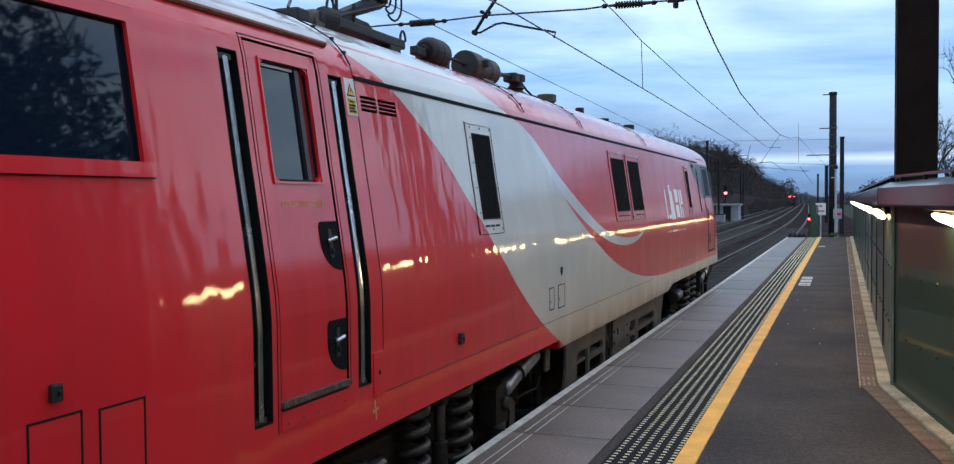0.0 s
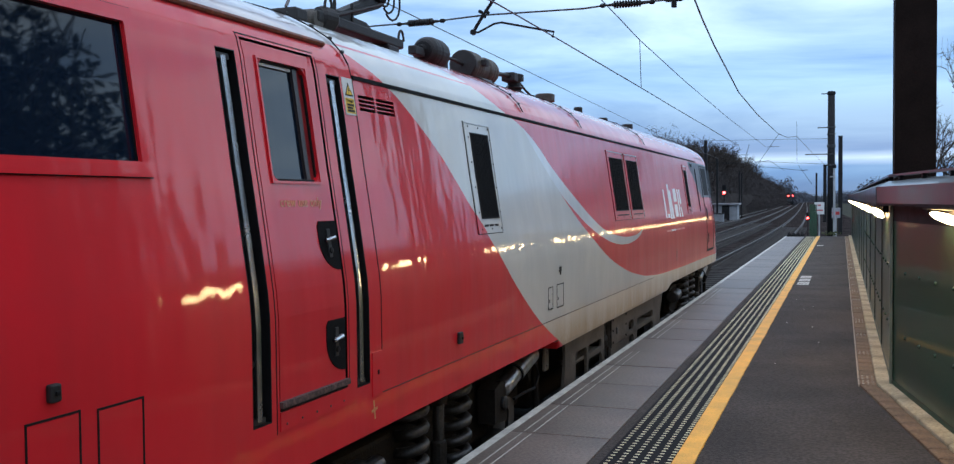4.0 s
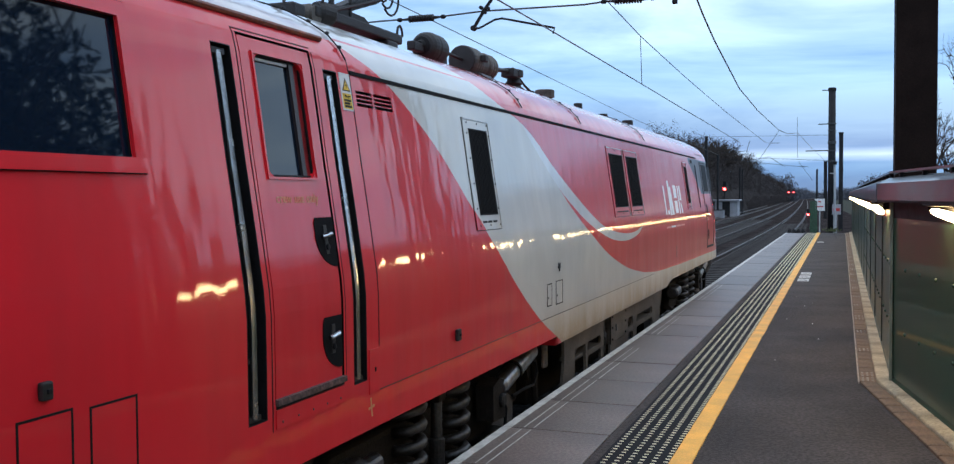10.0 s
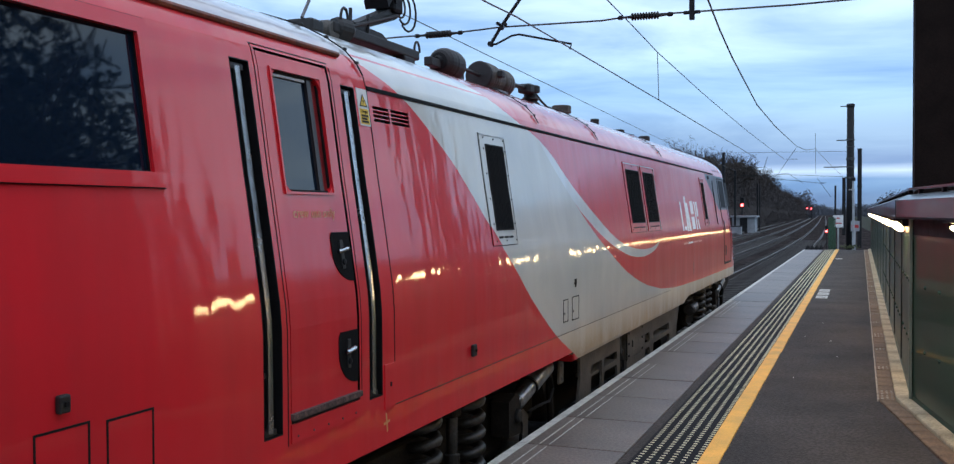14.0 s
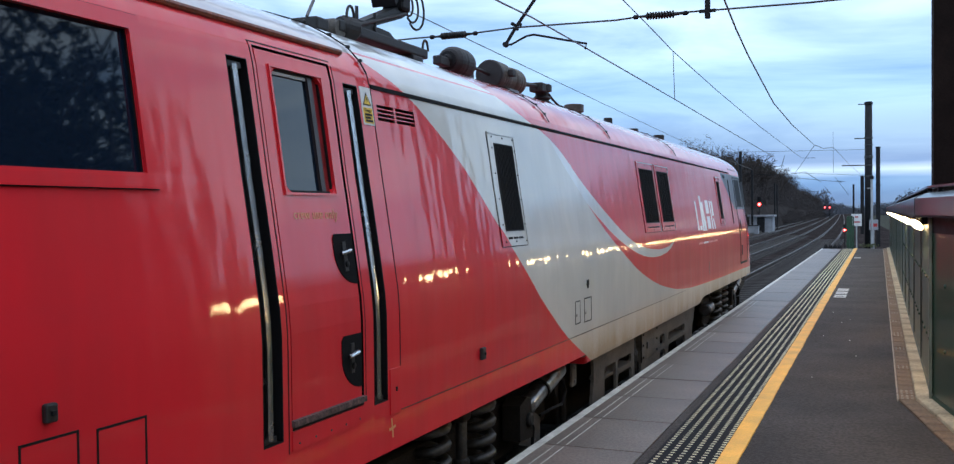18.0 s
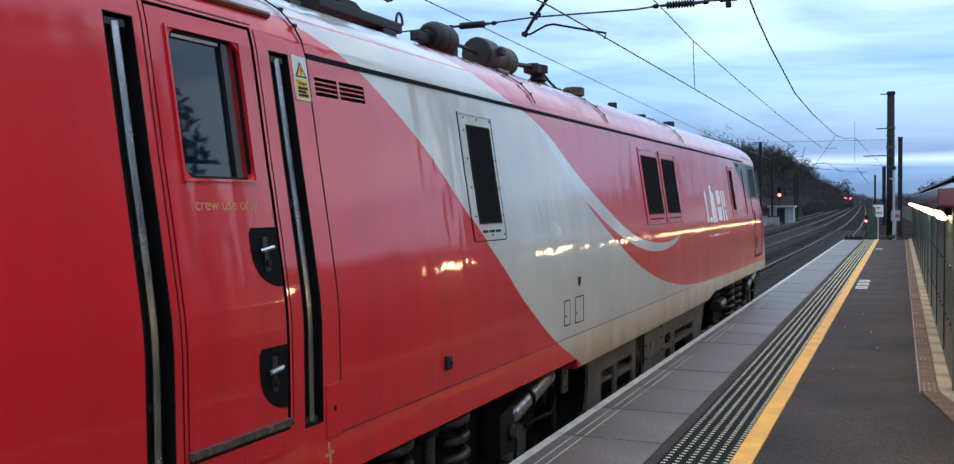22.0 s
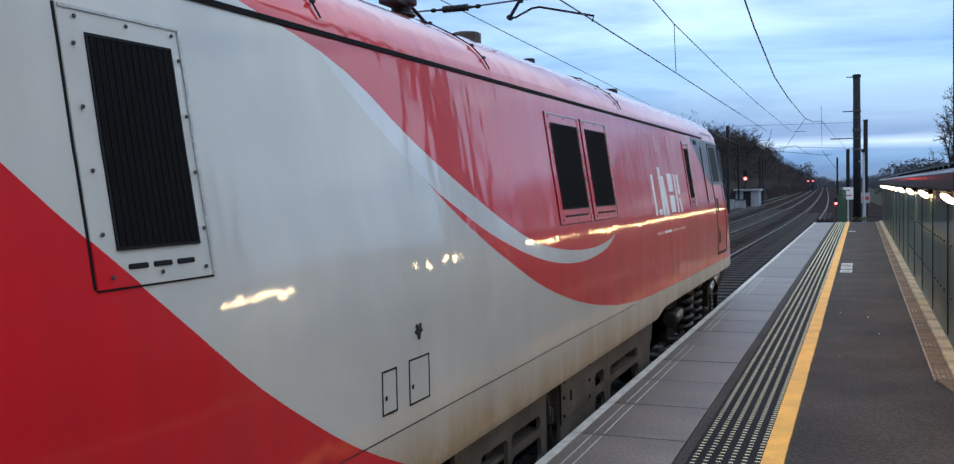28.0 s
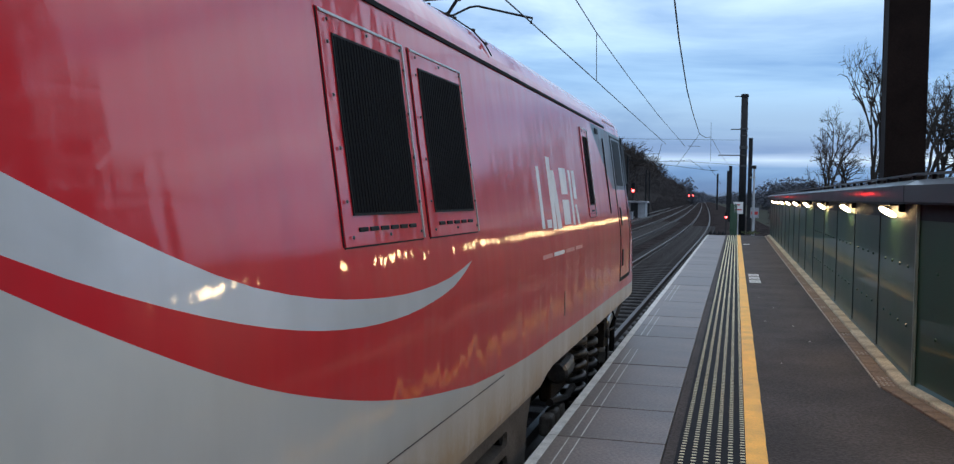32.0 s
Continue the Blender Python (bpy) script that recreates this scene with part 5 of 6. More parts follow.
def pierced(outline, holes, x0, x1):
    """A flat plate of that outline (length, height) with round-cornered openings through it."""
    bm = bmesh.new()
    loops = [outline]
    for ya, yb, za, zb, r in holes:
        r = min(r, (zb - za) * 0.49, (yb - ya) * 0.49)
        loops.append([(cy + r * math.cos(q), cz + r * math.sin(q)) for cy, cz, q0 in ((yb - r, zb - r, 0), (ya + r, zb - r, 1), (ya + r, za + r, 2), (yb - r, za + r, 3)) for q in [math.pi / 2 * (q0 + j / 4) for j in range(5)]])
    edges = []
    for lp in loops:
        vs = [bm.verts.new((x1, y, z)) for y, z in lp]
        edges += [bm.edges.new((vs[k], vs[(k + 1) % len(vs)])) for k in range(len(vs))]
    bmesh.ops.triangle_fill(bm, edges=edges, use_beauty=True, use_dissolve=False)
    ext = bmesh.ops.extrude_face_region(bm, geom=bm.faces[:])
    for v in ext["geom"]:
        if isinstance(v, bmesh.types.BMVert):
            v.co.x = x0
    bmesh.ops.recalc_face_normals(bm, faces=bm.faces)
    return bm


def make_running_gear():
    part("transformer_tank", boxed(MID - 1.15, -0.92, 7.5, 11.8, -0.52, 0.10, bevel=0.03), M_UNDER, loco)
    for y0, y1 in ((3.2, 6.9), (13.3, 17.0)):
        part("traction_motor", boxed(MID - 0.62, MID + 0.62, y0, y1, -0.58, -0.06, bevel=0.05), M_UNDER, loco)
    part("underframe", boxed(MID - 0.9, MID + 0.9, -1.2, 17.2, -0.05, 0.32), M_UNDER, loco)
    # side skirt between the bogies
    bm = bmesh.new()
    prof = [(-0.12, 0.327), (-0.122, 0.285), (-0.130, 0.255), (-0.155, 0.242), (-0.32, 0.24), (-0.32, 0.327)]
    rows = []
    for y, s in ((7.16, 0.3), (7.22, 1.0), (9.0, 1.0), (11.0, 1.0), (12.15, 1.0), (12.52, 0.0)):
        rows.append([bm.verts.new((x, y, 0.327 + (z - 0.327) * s)) for x, z in prof])
    for a, b in zip(rows, rows[1:]):
        for k in range(len(prof) - 1):
            bm.faces.new((a[k], b[k], b[k + 1], a[k + 1]))
    bmesh.ops.recalc_face_normals(bm, faces=bm.faces)
    part("side_skirt", bm, M_BODY, loco, "cream skirt browned with brake dust")
    part("front_valance", prism(bmesh.new(), [(15.9, 0.326), (17.9, 0.326), (17.8, 0.12), (17.3, 0.02), (16.9, 0.12), (16.2, 0.2)], "x", -0.5, -0.3), M_UNDER, loco)
    # side beam between the bogies: a plate with round-cornered openings
    case = part("equipment_case", boxed(-0.9, -0.62, 7.95, 12.3, -0.42, 0.24, bevel=0.02), M_UNDER, loco, "dark equipment case under the body")
    holes = [(8.26, 8.66, -0.36, 0.045, 0.03), (8.72, 9.24, -0.035, 0.045, 0.035), (8.72, 9.25, -0.25, -0.085, 0.05), (9.36, 9.655, -0.30, 0.215, 0.02), (10.53, 10.80, -0.06, 0.052, 0.05), (10.53, 10.80, -0.27, -0.115, 0.06), (10.99, 11.975, -0.055, 0.030, 0.035), (10.99, 11.985, -0.24, -0.105, 0.05)]
    part("side_beam", pierced([(7.92, 0.238), (7.92, -0.02), (7.86, -0.20), (7.98, -0.43), (12.42, -0.43), (12.50, -0.05), (12.62, 0.10), (12.62, 0.238)], holes, -0.305, -0.28), M_BROWNGREY, case, "grey-brown side beam with slots")
    part("side_beam_shelf", boxed(-0.44, -0.306, 8.3, 9.3, -0.075, -0.045, bevel=0.006), M_BROWNGREY, case)
    part("side_beam_shelf", boxed(-0.44, -0.306, 10.95, 12.0, -0.095, -0.065, bevel=0.006), M_BROWNGREY, case)
    part("diagonal_stay", prism(bmesh.new(), [(8.30, -0.36), (8.38, -0.36), (8.62, 0.04), (8.54, 0.04)], "x", -0.40, -0.35), M_ROOFKIT, case)
    bx = part("junction_box", boxed(-0.40, -0.272, 9.665, 10.395, -0.11, 0.205, bevel=0.010), M_BROWNGREY, case, "grey-brown bolted junction box")
    for y in (9.71, 10.34):
        for z in (-0.07, 0.05, 0.16):
            part("box_bolt", boxed(-0.274, -0.262, y - 0.012, y + 0.012, z - 0.012, z + 0.012, bevel=0.004), M_ROOFKIT, bx)
    part("box_latch", boxed(-0.274, -0.258, 9.86, 9.90, 0.0, 0.07, bevel=0.006), M_DAMPER, bx, "pale steel latch")
    part("box_shadow_gap", boxed(-0.285, -0.276, 9.655, 9.665, -0.12, 0.21), M_BLACK, bx)
    part("valve", lathe(bmesh.new(), (-0.33, 9.50, -0.10), (0, 0, 1), [(0, 0.03), (0.03, 0.05), (0.12, 0.05), (0.14, 0.03), (0.26, 0.03)], 12), M_ROOFKIT, case)
    part("valve_pipe", tubed([(-0.31, 9.42, 0.16), (-0.30, 9.47, 0.02), (-0.31, 9.52, -0.16), (-0.31, 9.58, -0.26)], 0.015, 8), M_DAMPER, case)
    hanger = part("hanger_plate", boxed(-0.33, -0.305, 7.40, 7.52, 0.02, 0.22, bevel=0.01), M_BROWNGREY, loco, "small grey hanger plate")
    for z in (0.06, 0.17):
        part("hanger_bolt", boxed(-0.306, -0.296, 7.445, 7.475, z - 0.014, z + 0.014, bevel=0.004), M_DAMPER, hanger)
    part("gusset", prism(bmesh.new(), [(6.95, 0.326), (7.42, 0.326), (7.16, -0.02)], "x", -0.40, -0.36), M_UNDER, loco)
    for yc in (5.38, 15.4):
        bog = part("bogie", boxed(-0.82, -0.62, yc - 2.3, yc + 2.3, -0.32, -0.10, bevel=0.04), M_UNDER, loco, "dirty black bogie frame")
        for dy in (-0.34, 0.34):
            turns, r, wire = 7, 0.088, 0.033
            pts = [(-0.41 + r * math.cos(a), yc + dy + r * math.sin(a), -0.42 + 0.72 * a / (2 * math.pi * turns)) for a in [2 * math.pi * turns * k / (turns * 14) for k in range(turns * 14 + 1)]]
            part("coil_spring", tubed(pts, wire, 8), M_SPRING, bog, "heavy black coil spring", smooth=True)
            part("spring_seat", lathe(bmesh.new(), (-0.41, yc + dy, -0.50), (0, 0, 1), [(0, 0.12), (0.05, 0.13), (0.07, 0.10)], 16), M_UNDER, bog)
        part("damper", lathe(bmesh.new(), (-0.38, yc + 0.02, -0.45), (0, 0, 1), [(0, 0.05), (0.38, 0.05), (0.39, 0.035), (0.72, 0.035)], 14), M_SPRING, bog, "vertical damper")
        part("side_beam", boxed(-0.56, -0.46, yc - 1.15, yc + 1.15, -0.30, 0.10, bevel=0.03), M_UNDER, bog)
        part("brake_pipe", tubed([(-0.40, yc - 1.5, -0.22), (-0.38, yc - 0.9, -0.30), (-0.39, yc - 0.5, -0.28)], 0.03, 8), M_UNDER, bog)
        part("damper_strut", lathe(bmesh.new(), (-0.38, yc - 1.35, -0.02), (0, 1, 0.05), [(0, 0.07), (0.02, 0.09), (0.34, 0.09), (0.36, 0.05), (0.55, 0.05)], 14), M_DAMPER, bog, "grey horizontal damper")
        for q in range(3):
            part("brake_block", boxed(-0.46, -0.36, yc - 1.62 + 0.22 * q, yc - 1.46 + 0.22 * q, -0.46, -0.30, bevel=0.025), M_BROWNGREY, bog)
        part("damper_head", boxed(-0.44, -0.33, yc - 0.05, yc + 0.07, 0.16, 0.26, bevel=0.02), M_UNDER, bog)
        for sgn in (1,):
            y1 = yc + 1.02
            d = Vector((0, 1, 0.22)).normalized()
            dm = part("yaw_damper", lathe(bmesh.new(), (-0.34, y1 + 0.02, 0.055), d, [(0, 0.05), (0.02, 0.066), (0.30, 0.066), (0.31, 0.05)], 32), M_SHINY, bog, "bright steel yaw damper cylinder")
            part("outer_tube", lathe(bmesh.new(), Vector((-0.34, y1 + 0.02, 0.055)) + d * 0.315, d, [(0, 0.074), (0.40, 0.074), (0.42, 0.05), (0.44, 0.03)], 32), M_SHINY, dm)
            part("collar", lathe(bmesh.new(), Vector((-0.34, y1 + 0.02, 0.055)) + d * 0.295, d, [(0, 0.079), (0.022, 0.079)], 32), M_BLACK, dm)
            part("damper_bracket", prism(bmesh.new(), [(y1 - 0.20, -0.14), (y1 + 0.06, -0.16), (y1 + 0.06, 0.10), (y1 - 0.06, 0.14), (y1 - 0.20, 0.10)], "x", -0.43, -0.30), M_UNDER, bog)
            part("pivot", lathe(bmesh.new(), (-0.43, y1 - 0.04, -0.02), (1, 0, 0), [(0, 0.05), (0.15, 0.05), (0.16, 0.035)], 18), M_ROOFKIT, bog)
            ab = part("axlebox", prism(bmesh.new(), [(y1 + 0.10, -0.50), (y1 + 0.42, -0.50), (y1 + 0.44, -0.10), (y1 + 0.30, -0.04), (y1 + 0.12, -0.12)], "x", -0.52, -0.38), M_BROWNGREY, bog, "brown dusty axlebox casting")
            for q in range(3):
                part("axlebox_step", prism(bmesh.new(), [(y1 + 0.02 + 0.14 * q, -0.22 - 0.07 * q), (y1 + 0.16 + 0.14 * q, -0.20 - 0.07 * q), (y1 + 0.16 + 0.14 * q, -0.29 - 0.07 * q), (y1 + 0.02 + 0.14 * q, -0.33 - 0.07 * q)], "x", -0.40, -0.31), M_BROWNGREY, ab)
                part("axlebox_bolt", lathe(bmesh.new(), (-0.312, y1 + 0.09 + 0.14 * q, -0.255 - 0.07 * q), (1, 0, 0), [(0, 0.018), (0.014, 0.016), (0.018, 0.008)], 8), M_DAMPER, ab)
            part("air_hose", tubed([(-0.33, y1 + 0.02, 0.02), (-0.30, y1 + 0.06, -0.10), (-0.31, y1 + 0.05, -0.28), (-0.33, y1 + 0.10, -0.46)], 0.013, 6), M_BLACK, bog)
            part("hose", tubed([(-0.34, y1 + 0.60, 0.17), (-0.32, y1 + 0.80, 0.12), (-0.31, y1 + 0.84, 0.02), (-0.31, y1 + 0.74, -0.06), (-0.33, y1 + 0.52, -0.06), (-0.36, y1 + 0.38, -0.08)], 0.012, 8), M_BLACK, bog)
            part("sand_pipe", tubed([(-0.38, y1 + 0.62, 0.28), (-0.35, y1 + 0.86, 0.10), (-0.36, y1 + 0.95, -0.35)], 0.03, 8), M_UNDER, bog)
        for dy in (-1.675, 1.675):
            bm = bmesh.new()
            lathe(bm, (0, 0, 0), (1, 0, 0), [(-0.02, 0.10), (-0.02, 0.36), (0.0, 0.46), (0.13, 0.465), (0.135, 0.49), (0.16, 0.49)], 28)
            wh = part("wheel", bm, M_UNDER, loco, "steel wheel")
            wh.location = (-0.80, yc + dy, RAIL_Z + 0.545)
            WHEELS.append(wh)


make_running_gear()


# ---------------------------------------------------------------- overhead line, signals and signs
def wire_run(name, label, pts, r=0.009):
    t = thing(name, label, "wire", group="overhead wires")
    part("strand", tubed(pts, r, 5), M_WIRE, t)
    return t


wire_run("overhead_wire", "thin dark overhead wire over the far track", [(-2.6, -6, 3.85), (-4.08, 13.0, 4.19), (-7.04, 45.0, 4.93), (-6.95, 75.0, 4.52)], 0.008)
W2 = wire_run("overhead_wire", "dark contact wire above the train", [(-1.46, 7.98, 3.44), (-1.46, 8.81, 3.45), (-1.46, 9.65, 3.47), (-1.46, 11.70, 3.46), (-1.46, 17.33, 3.42), (-1.46, 21.52, 3.38), (-1.46, 26.70, 3.34), (-1.46, 34.93, 3.27)])
part("dropper", tubed([(-1.46, 17.2, 4.26), (-1.46, 17.33, 3.42)], 0.007, 5), M_WIRE, W2)
wire_run("overhead_wire", "dark catenary wire above the platform line", [(-1.46, 11.98, 4.53), (-1.46, 13.67, 4.44), (-1.46, 15.36, 4.36), (-1.46, 17.20, 4.26), (-1.46, 22.38, 4.13), (-1.46, 31.09, 3.99), (-1.46, 47.93, 3.88)], 0.009)
wire_run("overhead_wire", "heavy black feeder cable sagging to a support", [(0.22, 10.97, 4.07), (0.19, 12.13, 3.96), (0.16, 13.29, 3.84), (0.11, 14.99, 3.74), (-0.01, 19.99, 3.54), (-0.18, 26.53, 3.65), (-0.61, 43.20, 4.17)], 0.012)
wire_run("overhead_wire", "black feeder cable beyond the support", [(-0.62, 43.5, 4.2), (-0.5, 48.0, 4.31), (-0.56, 60.0, 5.09), (-0.43, 85.0, 5.27), (0.17, 120.0, 5.26)], 0.014)


def make_headspan():
    h = thing("headspan", "cross-track span wire with ribbed insulators and registration arm", "overhead line")
    part("span_wire", tubed([(-9.0, 11.65, 4.1), (-4.699, 11.650, 3.746), (-3.860, 11.650, 3.763), (-3.499, 11.650, 3.762), (-3.076, 11.650, 3.757), (-2.377, 11.650, 3.786), (-1.055, 11.650, 3.765), (-0.683, 11.650, 3.789), (-0.326, 11.650, 3.790), (-0.064, 11.650, 3.785), (1.197, 11.650, 3.770), (2.6, 11.65, 3.790)], 0.011, 6), M_WIRE, h)
    for x0, x1, z0, z1 in ((-3.437, -3.076, 3.758, 3.757), (-0.683, -0.341, 3.781, 3.777)):
        n = 10
        step = (x1 - x0) / n
        prof = [(-0.10, 0.012), (-0.02, 0.018)]
        for k in range(n):
            prof += [(step * k, 0.022), (step * (k + 0.3), 0.046), (step * (k + 0.7), 0.046), (step * (k + 0.95), 0.022)]
        prof += [(step * n + 0.03, 0.02), (step * n + 0.10, 0.012)]
        part("insulator", lathe(bmesh.new(), (x0, 11.65, z0), (x1 - x0, 0, z1 - z0), prof, 12), M_ROOFKIT, h, "dark ribbed insulator")
        for x, z in ((x0 - 0.13, z0), (x1 + 0.13, z1)):
            part("shackle", lathe(bmesh.new(), (x - 0.04, 11.65, z), (1, 0, 0), [(0, 0.01), (0.02, 0.028), (0.06, 0.028), (0.08, 0.01)], 8), M_MAST, h)
    part("drop_tube", tubed([(-1.884, 11.650, 4.417), (-2.369, 11.650, 3.801), (-2.520, 11.650, 3.577)], 0.022, 10), M_MAST, h)
    for dx, dz in ((-0.045, 0.03), (0.045, 0.02), (0.0, -0.03)):
        part("clamp", lathe(bmesh.new(), (-2.369 + dx, 11.65 - 0.03, 3.801 + dz), (0, 1, 0), [(0, 0.024), (0.06, 0.024)], 8), M_MAST, h)
    part("hanger", boxed(0.021, 0.081, 11.65 - 0.03, 11.65 + 0.03, 3.689, 3.939, bevel=0.01), M_MAST, h)
    part("hanger_bar", boxed(-0.049, 0.151, 11.65 - 0.02, 11.65 + 0.02, 3.759, 3.799, bevel=0.01), M_MAST, h)
    part("registration_arm", tubed([(-2.520, 11.650, 3.577), (-2.444, 11.650, 3.572), (-2.228, 11.650, 3.666), (-2.129, 11.650, 3.675), (-1.436, 11.650, 3.506), (-1.460, 11.650, 3.439)], 0.014, 8), M_MAST, h)
    part("arm_hinge", lathe(bmesh.new(), (-2.520, 11.65 - 0.03, 3.577), (0, 1, 0), [(0, 0.035), (0.06, 0.035)], 10), M_MAST, h)
    return h


make_headspan()


def cantilever(label, bars, r=0.05):
    c = thing("cantilever", label, "overhead line", group="catenary supports")
    for b in bars:
        part("support_tube", tubed(b, r, 6), M_MAST, c)
    return c


cantilever("dark steel catenary support bracket over the tracks", [[(-0.62, 43.5, 4.2), (-1.58, 43.5, 2.78)], [(-1.1, 43.5, 3.66), (-0.6, 43.5, 3.65)], [(-1.66, 43.5, 2.96), (-1.02, 43.5, 3.06), (-0.39, 43.5, 2.62)], [(-9.0, 43.5, 3.2), (-1.6, 43.5, 2.96)]], 0.009)
cantilever("dark steel drop support beside the mast", [[(-0.57, 60.0, 6.0), (-0.55, 60.0, 3.61)], [(-7.0, 60.0, 5.0), (1.3, 60.0, 4.9)], [(-3.0, 60.0, 3.65), (1.3, 60.0, 3.4)]], 0.009)
cantilever("far registration bracket over the line", [[(-1.08, 75.0, 3.85), (-0.13, 75.0, 2.48)], [(-0.9, 75, 3.5), (-0.4, 75, 3.5)], [(-7.8, 75, 4.3), (-0.6, 75, 3.45)]], 0.013)
cantilever("bracket reaching from a mast over the outer track", [[(-7.3, 75, 5.5), (-5.28, 75.0, 4.9)], [(-5.28, 75.0, 5.3), (-5.9, 75.0, 4.2)], [(-4.6, 75, 5.5), (-4.85, 75, 4.6)], [(-7.8, 75, 4.6), (-4.7, 75, 4.75)]], 0.018)


def mast(x, y, top, w, label, base=-1.2):
    m = thing("catenary_mast", label, "mast", group="masts along the line")
    part("column", boxed(x - w / 2, x + w / 2, y - w / 2, y + w / 2, base, top, bevel=w * 0.06), M_MAST, m)
    part("cap", boxed(x - w * 0.56, x + w * 0.56, y - w * 0.56, y + w * 0.56, top, top + 0.08), M_MAST, m)
    for z in (0.55, 0.30):
        part("band", boxed(x - w * 0.58, x + w * 0.58, y - w * 0.58, y + w * 0.58, top * z, top * z + 0.1), M_MAST, m)
    return m


def round_mast(x, y, top, r, label, base=-1.2):
    m = thing("catenary_mast", label, "mast", group="masts along the line")
    part("column", lathe(bmesh.new(), (x, y, base), (0, 0, 1), [(0, r * 1.06), (top - base, r * 0.94)], 24), M_MAST, m, smooth=True)
    part("cap", lathe(bmesh.new(), (x, y, top), (0, 0, 1), [(-0.12, r * 1.10), (0.02, r * 1.10), (0.06, r * 0.9), (0.07, 0.02)], 24), M_MAST, m)
    for z, h in ((0.725, 0.09), (0.675, 0.05), (0.575, 0.16), (0.52, 0.06), (0.435, 0.08)):
        part("band", lathe(bmesh.new(), (x, y, top * z), (0, 0, 1), [(0, r), (0.005, r * 1.14), (h, r * 1.14), (h + 0.005, r)], 24), M_BANDS, m, "clamped steel band")
    for z, out in ((0.725, 0.55), (0.52, 1.25), (0.985, 0.35)):
        part("bracket_arm", tubed([(x - r * 0.9, y, top * z + 0.04), (x - r - out, y, top * z + 0.04)], 0.03, 6), M_BANDS, m)
    return m


round_mast(1.36, 60.0, 7.6, 0.21, "tall round dark steel mast past the platform end")
mast(1.86, 66.5, 5.35, 0.26, "slimmer dark mast beside the tall one")
mast(0.41, 100.0, 4.6, 0.32, "dark mast along the line in the distance")
mast(-0.25, 150.0, 5.5, 0.30, "far dark mast beside the track")
mast(-2.68, 200.0, 6.3, 0.34, "far dark mast beside the curving track")
mast(-7.82, 75.0, 5.85, 0.22, "dark mast with a bracket between the tracks")
mast(-6.92 - 3.0, 100.0, 5.5, 0.2, "dark mast by the wooded bank")
mast(-11.6, 140.0, 5.2, 0.2, "dark mast by the wooded bank")
mast(-9.2, 118.0, 4.4, 0.14, "thin dark mast by the wooded bank")


def make_signal(x, y, z, s, label):
    g = thing("railway_signal", label, "signal", group="red signals")
    part("signal_post", boxed(x - 0.07 * s, x + 0.07 * s, y - 0.07 * s, y + 0.07 * s, -1.2, z + 0.1), M_MAST, g)
    part("signal_head", boxed(x - 0.24 * s, x + 0.24 * s, y - 0.1 * s, y + 0.14 * s, z - 0.35 * s, z + 1.0 * s, bevel=0.04), M_BLACK, g)
    part("hood", prism(bmesh.new(), [(x - 0.2 * s, z + 0.26 * s), (x + 0.2 * s, z + 0.26 * s), (x + 0.24 * s, z + 0.20 * s), (x - 0.24 * s, z + 0.20 * s)], "y", y - 0.35 * s, y - 0.1 * s), M_BLACK, g)
    part("lens", lathe(bmesh.new(), (x, y - 0.1 * s, z), (0, -1, 0), [(0, 0.19 * s), (0.04, 0.17 * s), (0.07, 0.08 * s)], 14), M_REDLIGHT, g, "lit red lens")
    return g


make_signal(-10.1, 107.8, 2.1, 0.85, "lit red railway signal beside a white hut")
make_signal(-12.9, 300.0, 2.2, 0.9, "far lit red signal at the curve")
make_signal(-11.7, 302.0, 2.2, 0.8, "far lit red signal at the curve")
make_signal(0.62, 42.0, 0.58, 0.24, "low red signal past the platform end")


def make_hut():
    h = thing("trackside_hut", "small white flat-roofed trackside hut", "hut")
    part("wall", boxed(-11.0, -8.6, 106.5, 109.0, -1.2, 0.75, bevel=0.03), M_HUT, h)
    part("roof", boxed(-11.2, -8.4, 106.3, 109.2, 0.75, 0.95, bevel=0.03), M_HUT, h)
    part("door", boxed(-10.2, -9.4, 106.46, 106.5, -1.1, 0.7), M_MAST, h)
    for k, (x, y, w) in enumerate(((-9.6, 98, 0.5), (-9.9, 92, 0.4))):
        b = thing("equipment_cabinet", "small grey trackside equipment cabinet", "cabinet", group="trackside cabinets")
        part("case", boxed(x - w, x + w, y, y + 0.8, -1.2, -0.1 + 0.2 * k, bevel=0.03), M_HUT, b)
        part("lid", boxed(x - w - 0.05, x + w + 0.05, y - 0.05, y + 0.85, -0.1 + 0.2 * k, -0.02 + 0.2 * k), M_MAST, b)


make_hut()
M_GATE = material("gate_green", (0.022, 0.075, 0.04), 0.5, vary=0.3, scale=3)
M_GALV = material("galvanised_pole", (0.38, 0.39, 0.40), 0.5, metal=0.4, vary=0.2, scale=3)
M_SIGNR = material("sign_red", (0.45, 0.03, 0.03), 0.5, vary=0.1, scale=9, bump=0)
M_BUSH = material("bush_green", (0.06, 0.075, 0.025), 0.9, vary=0.4, scale=9)


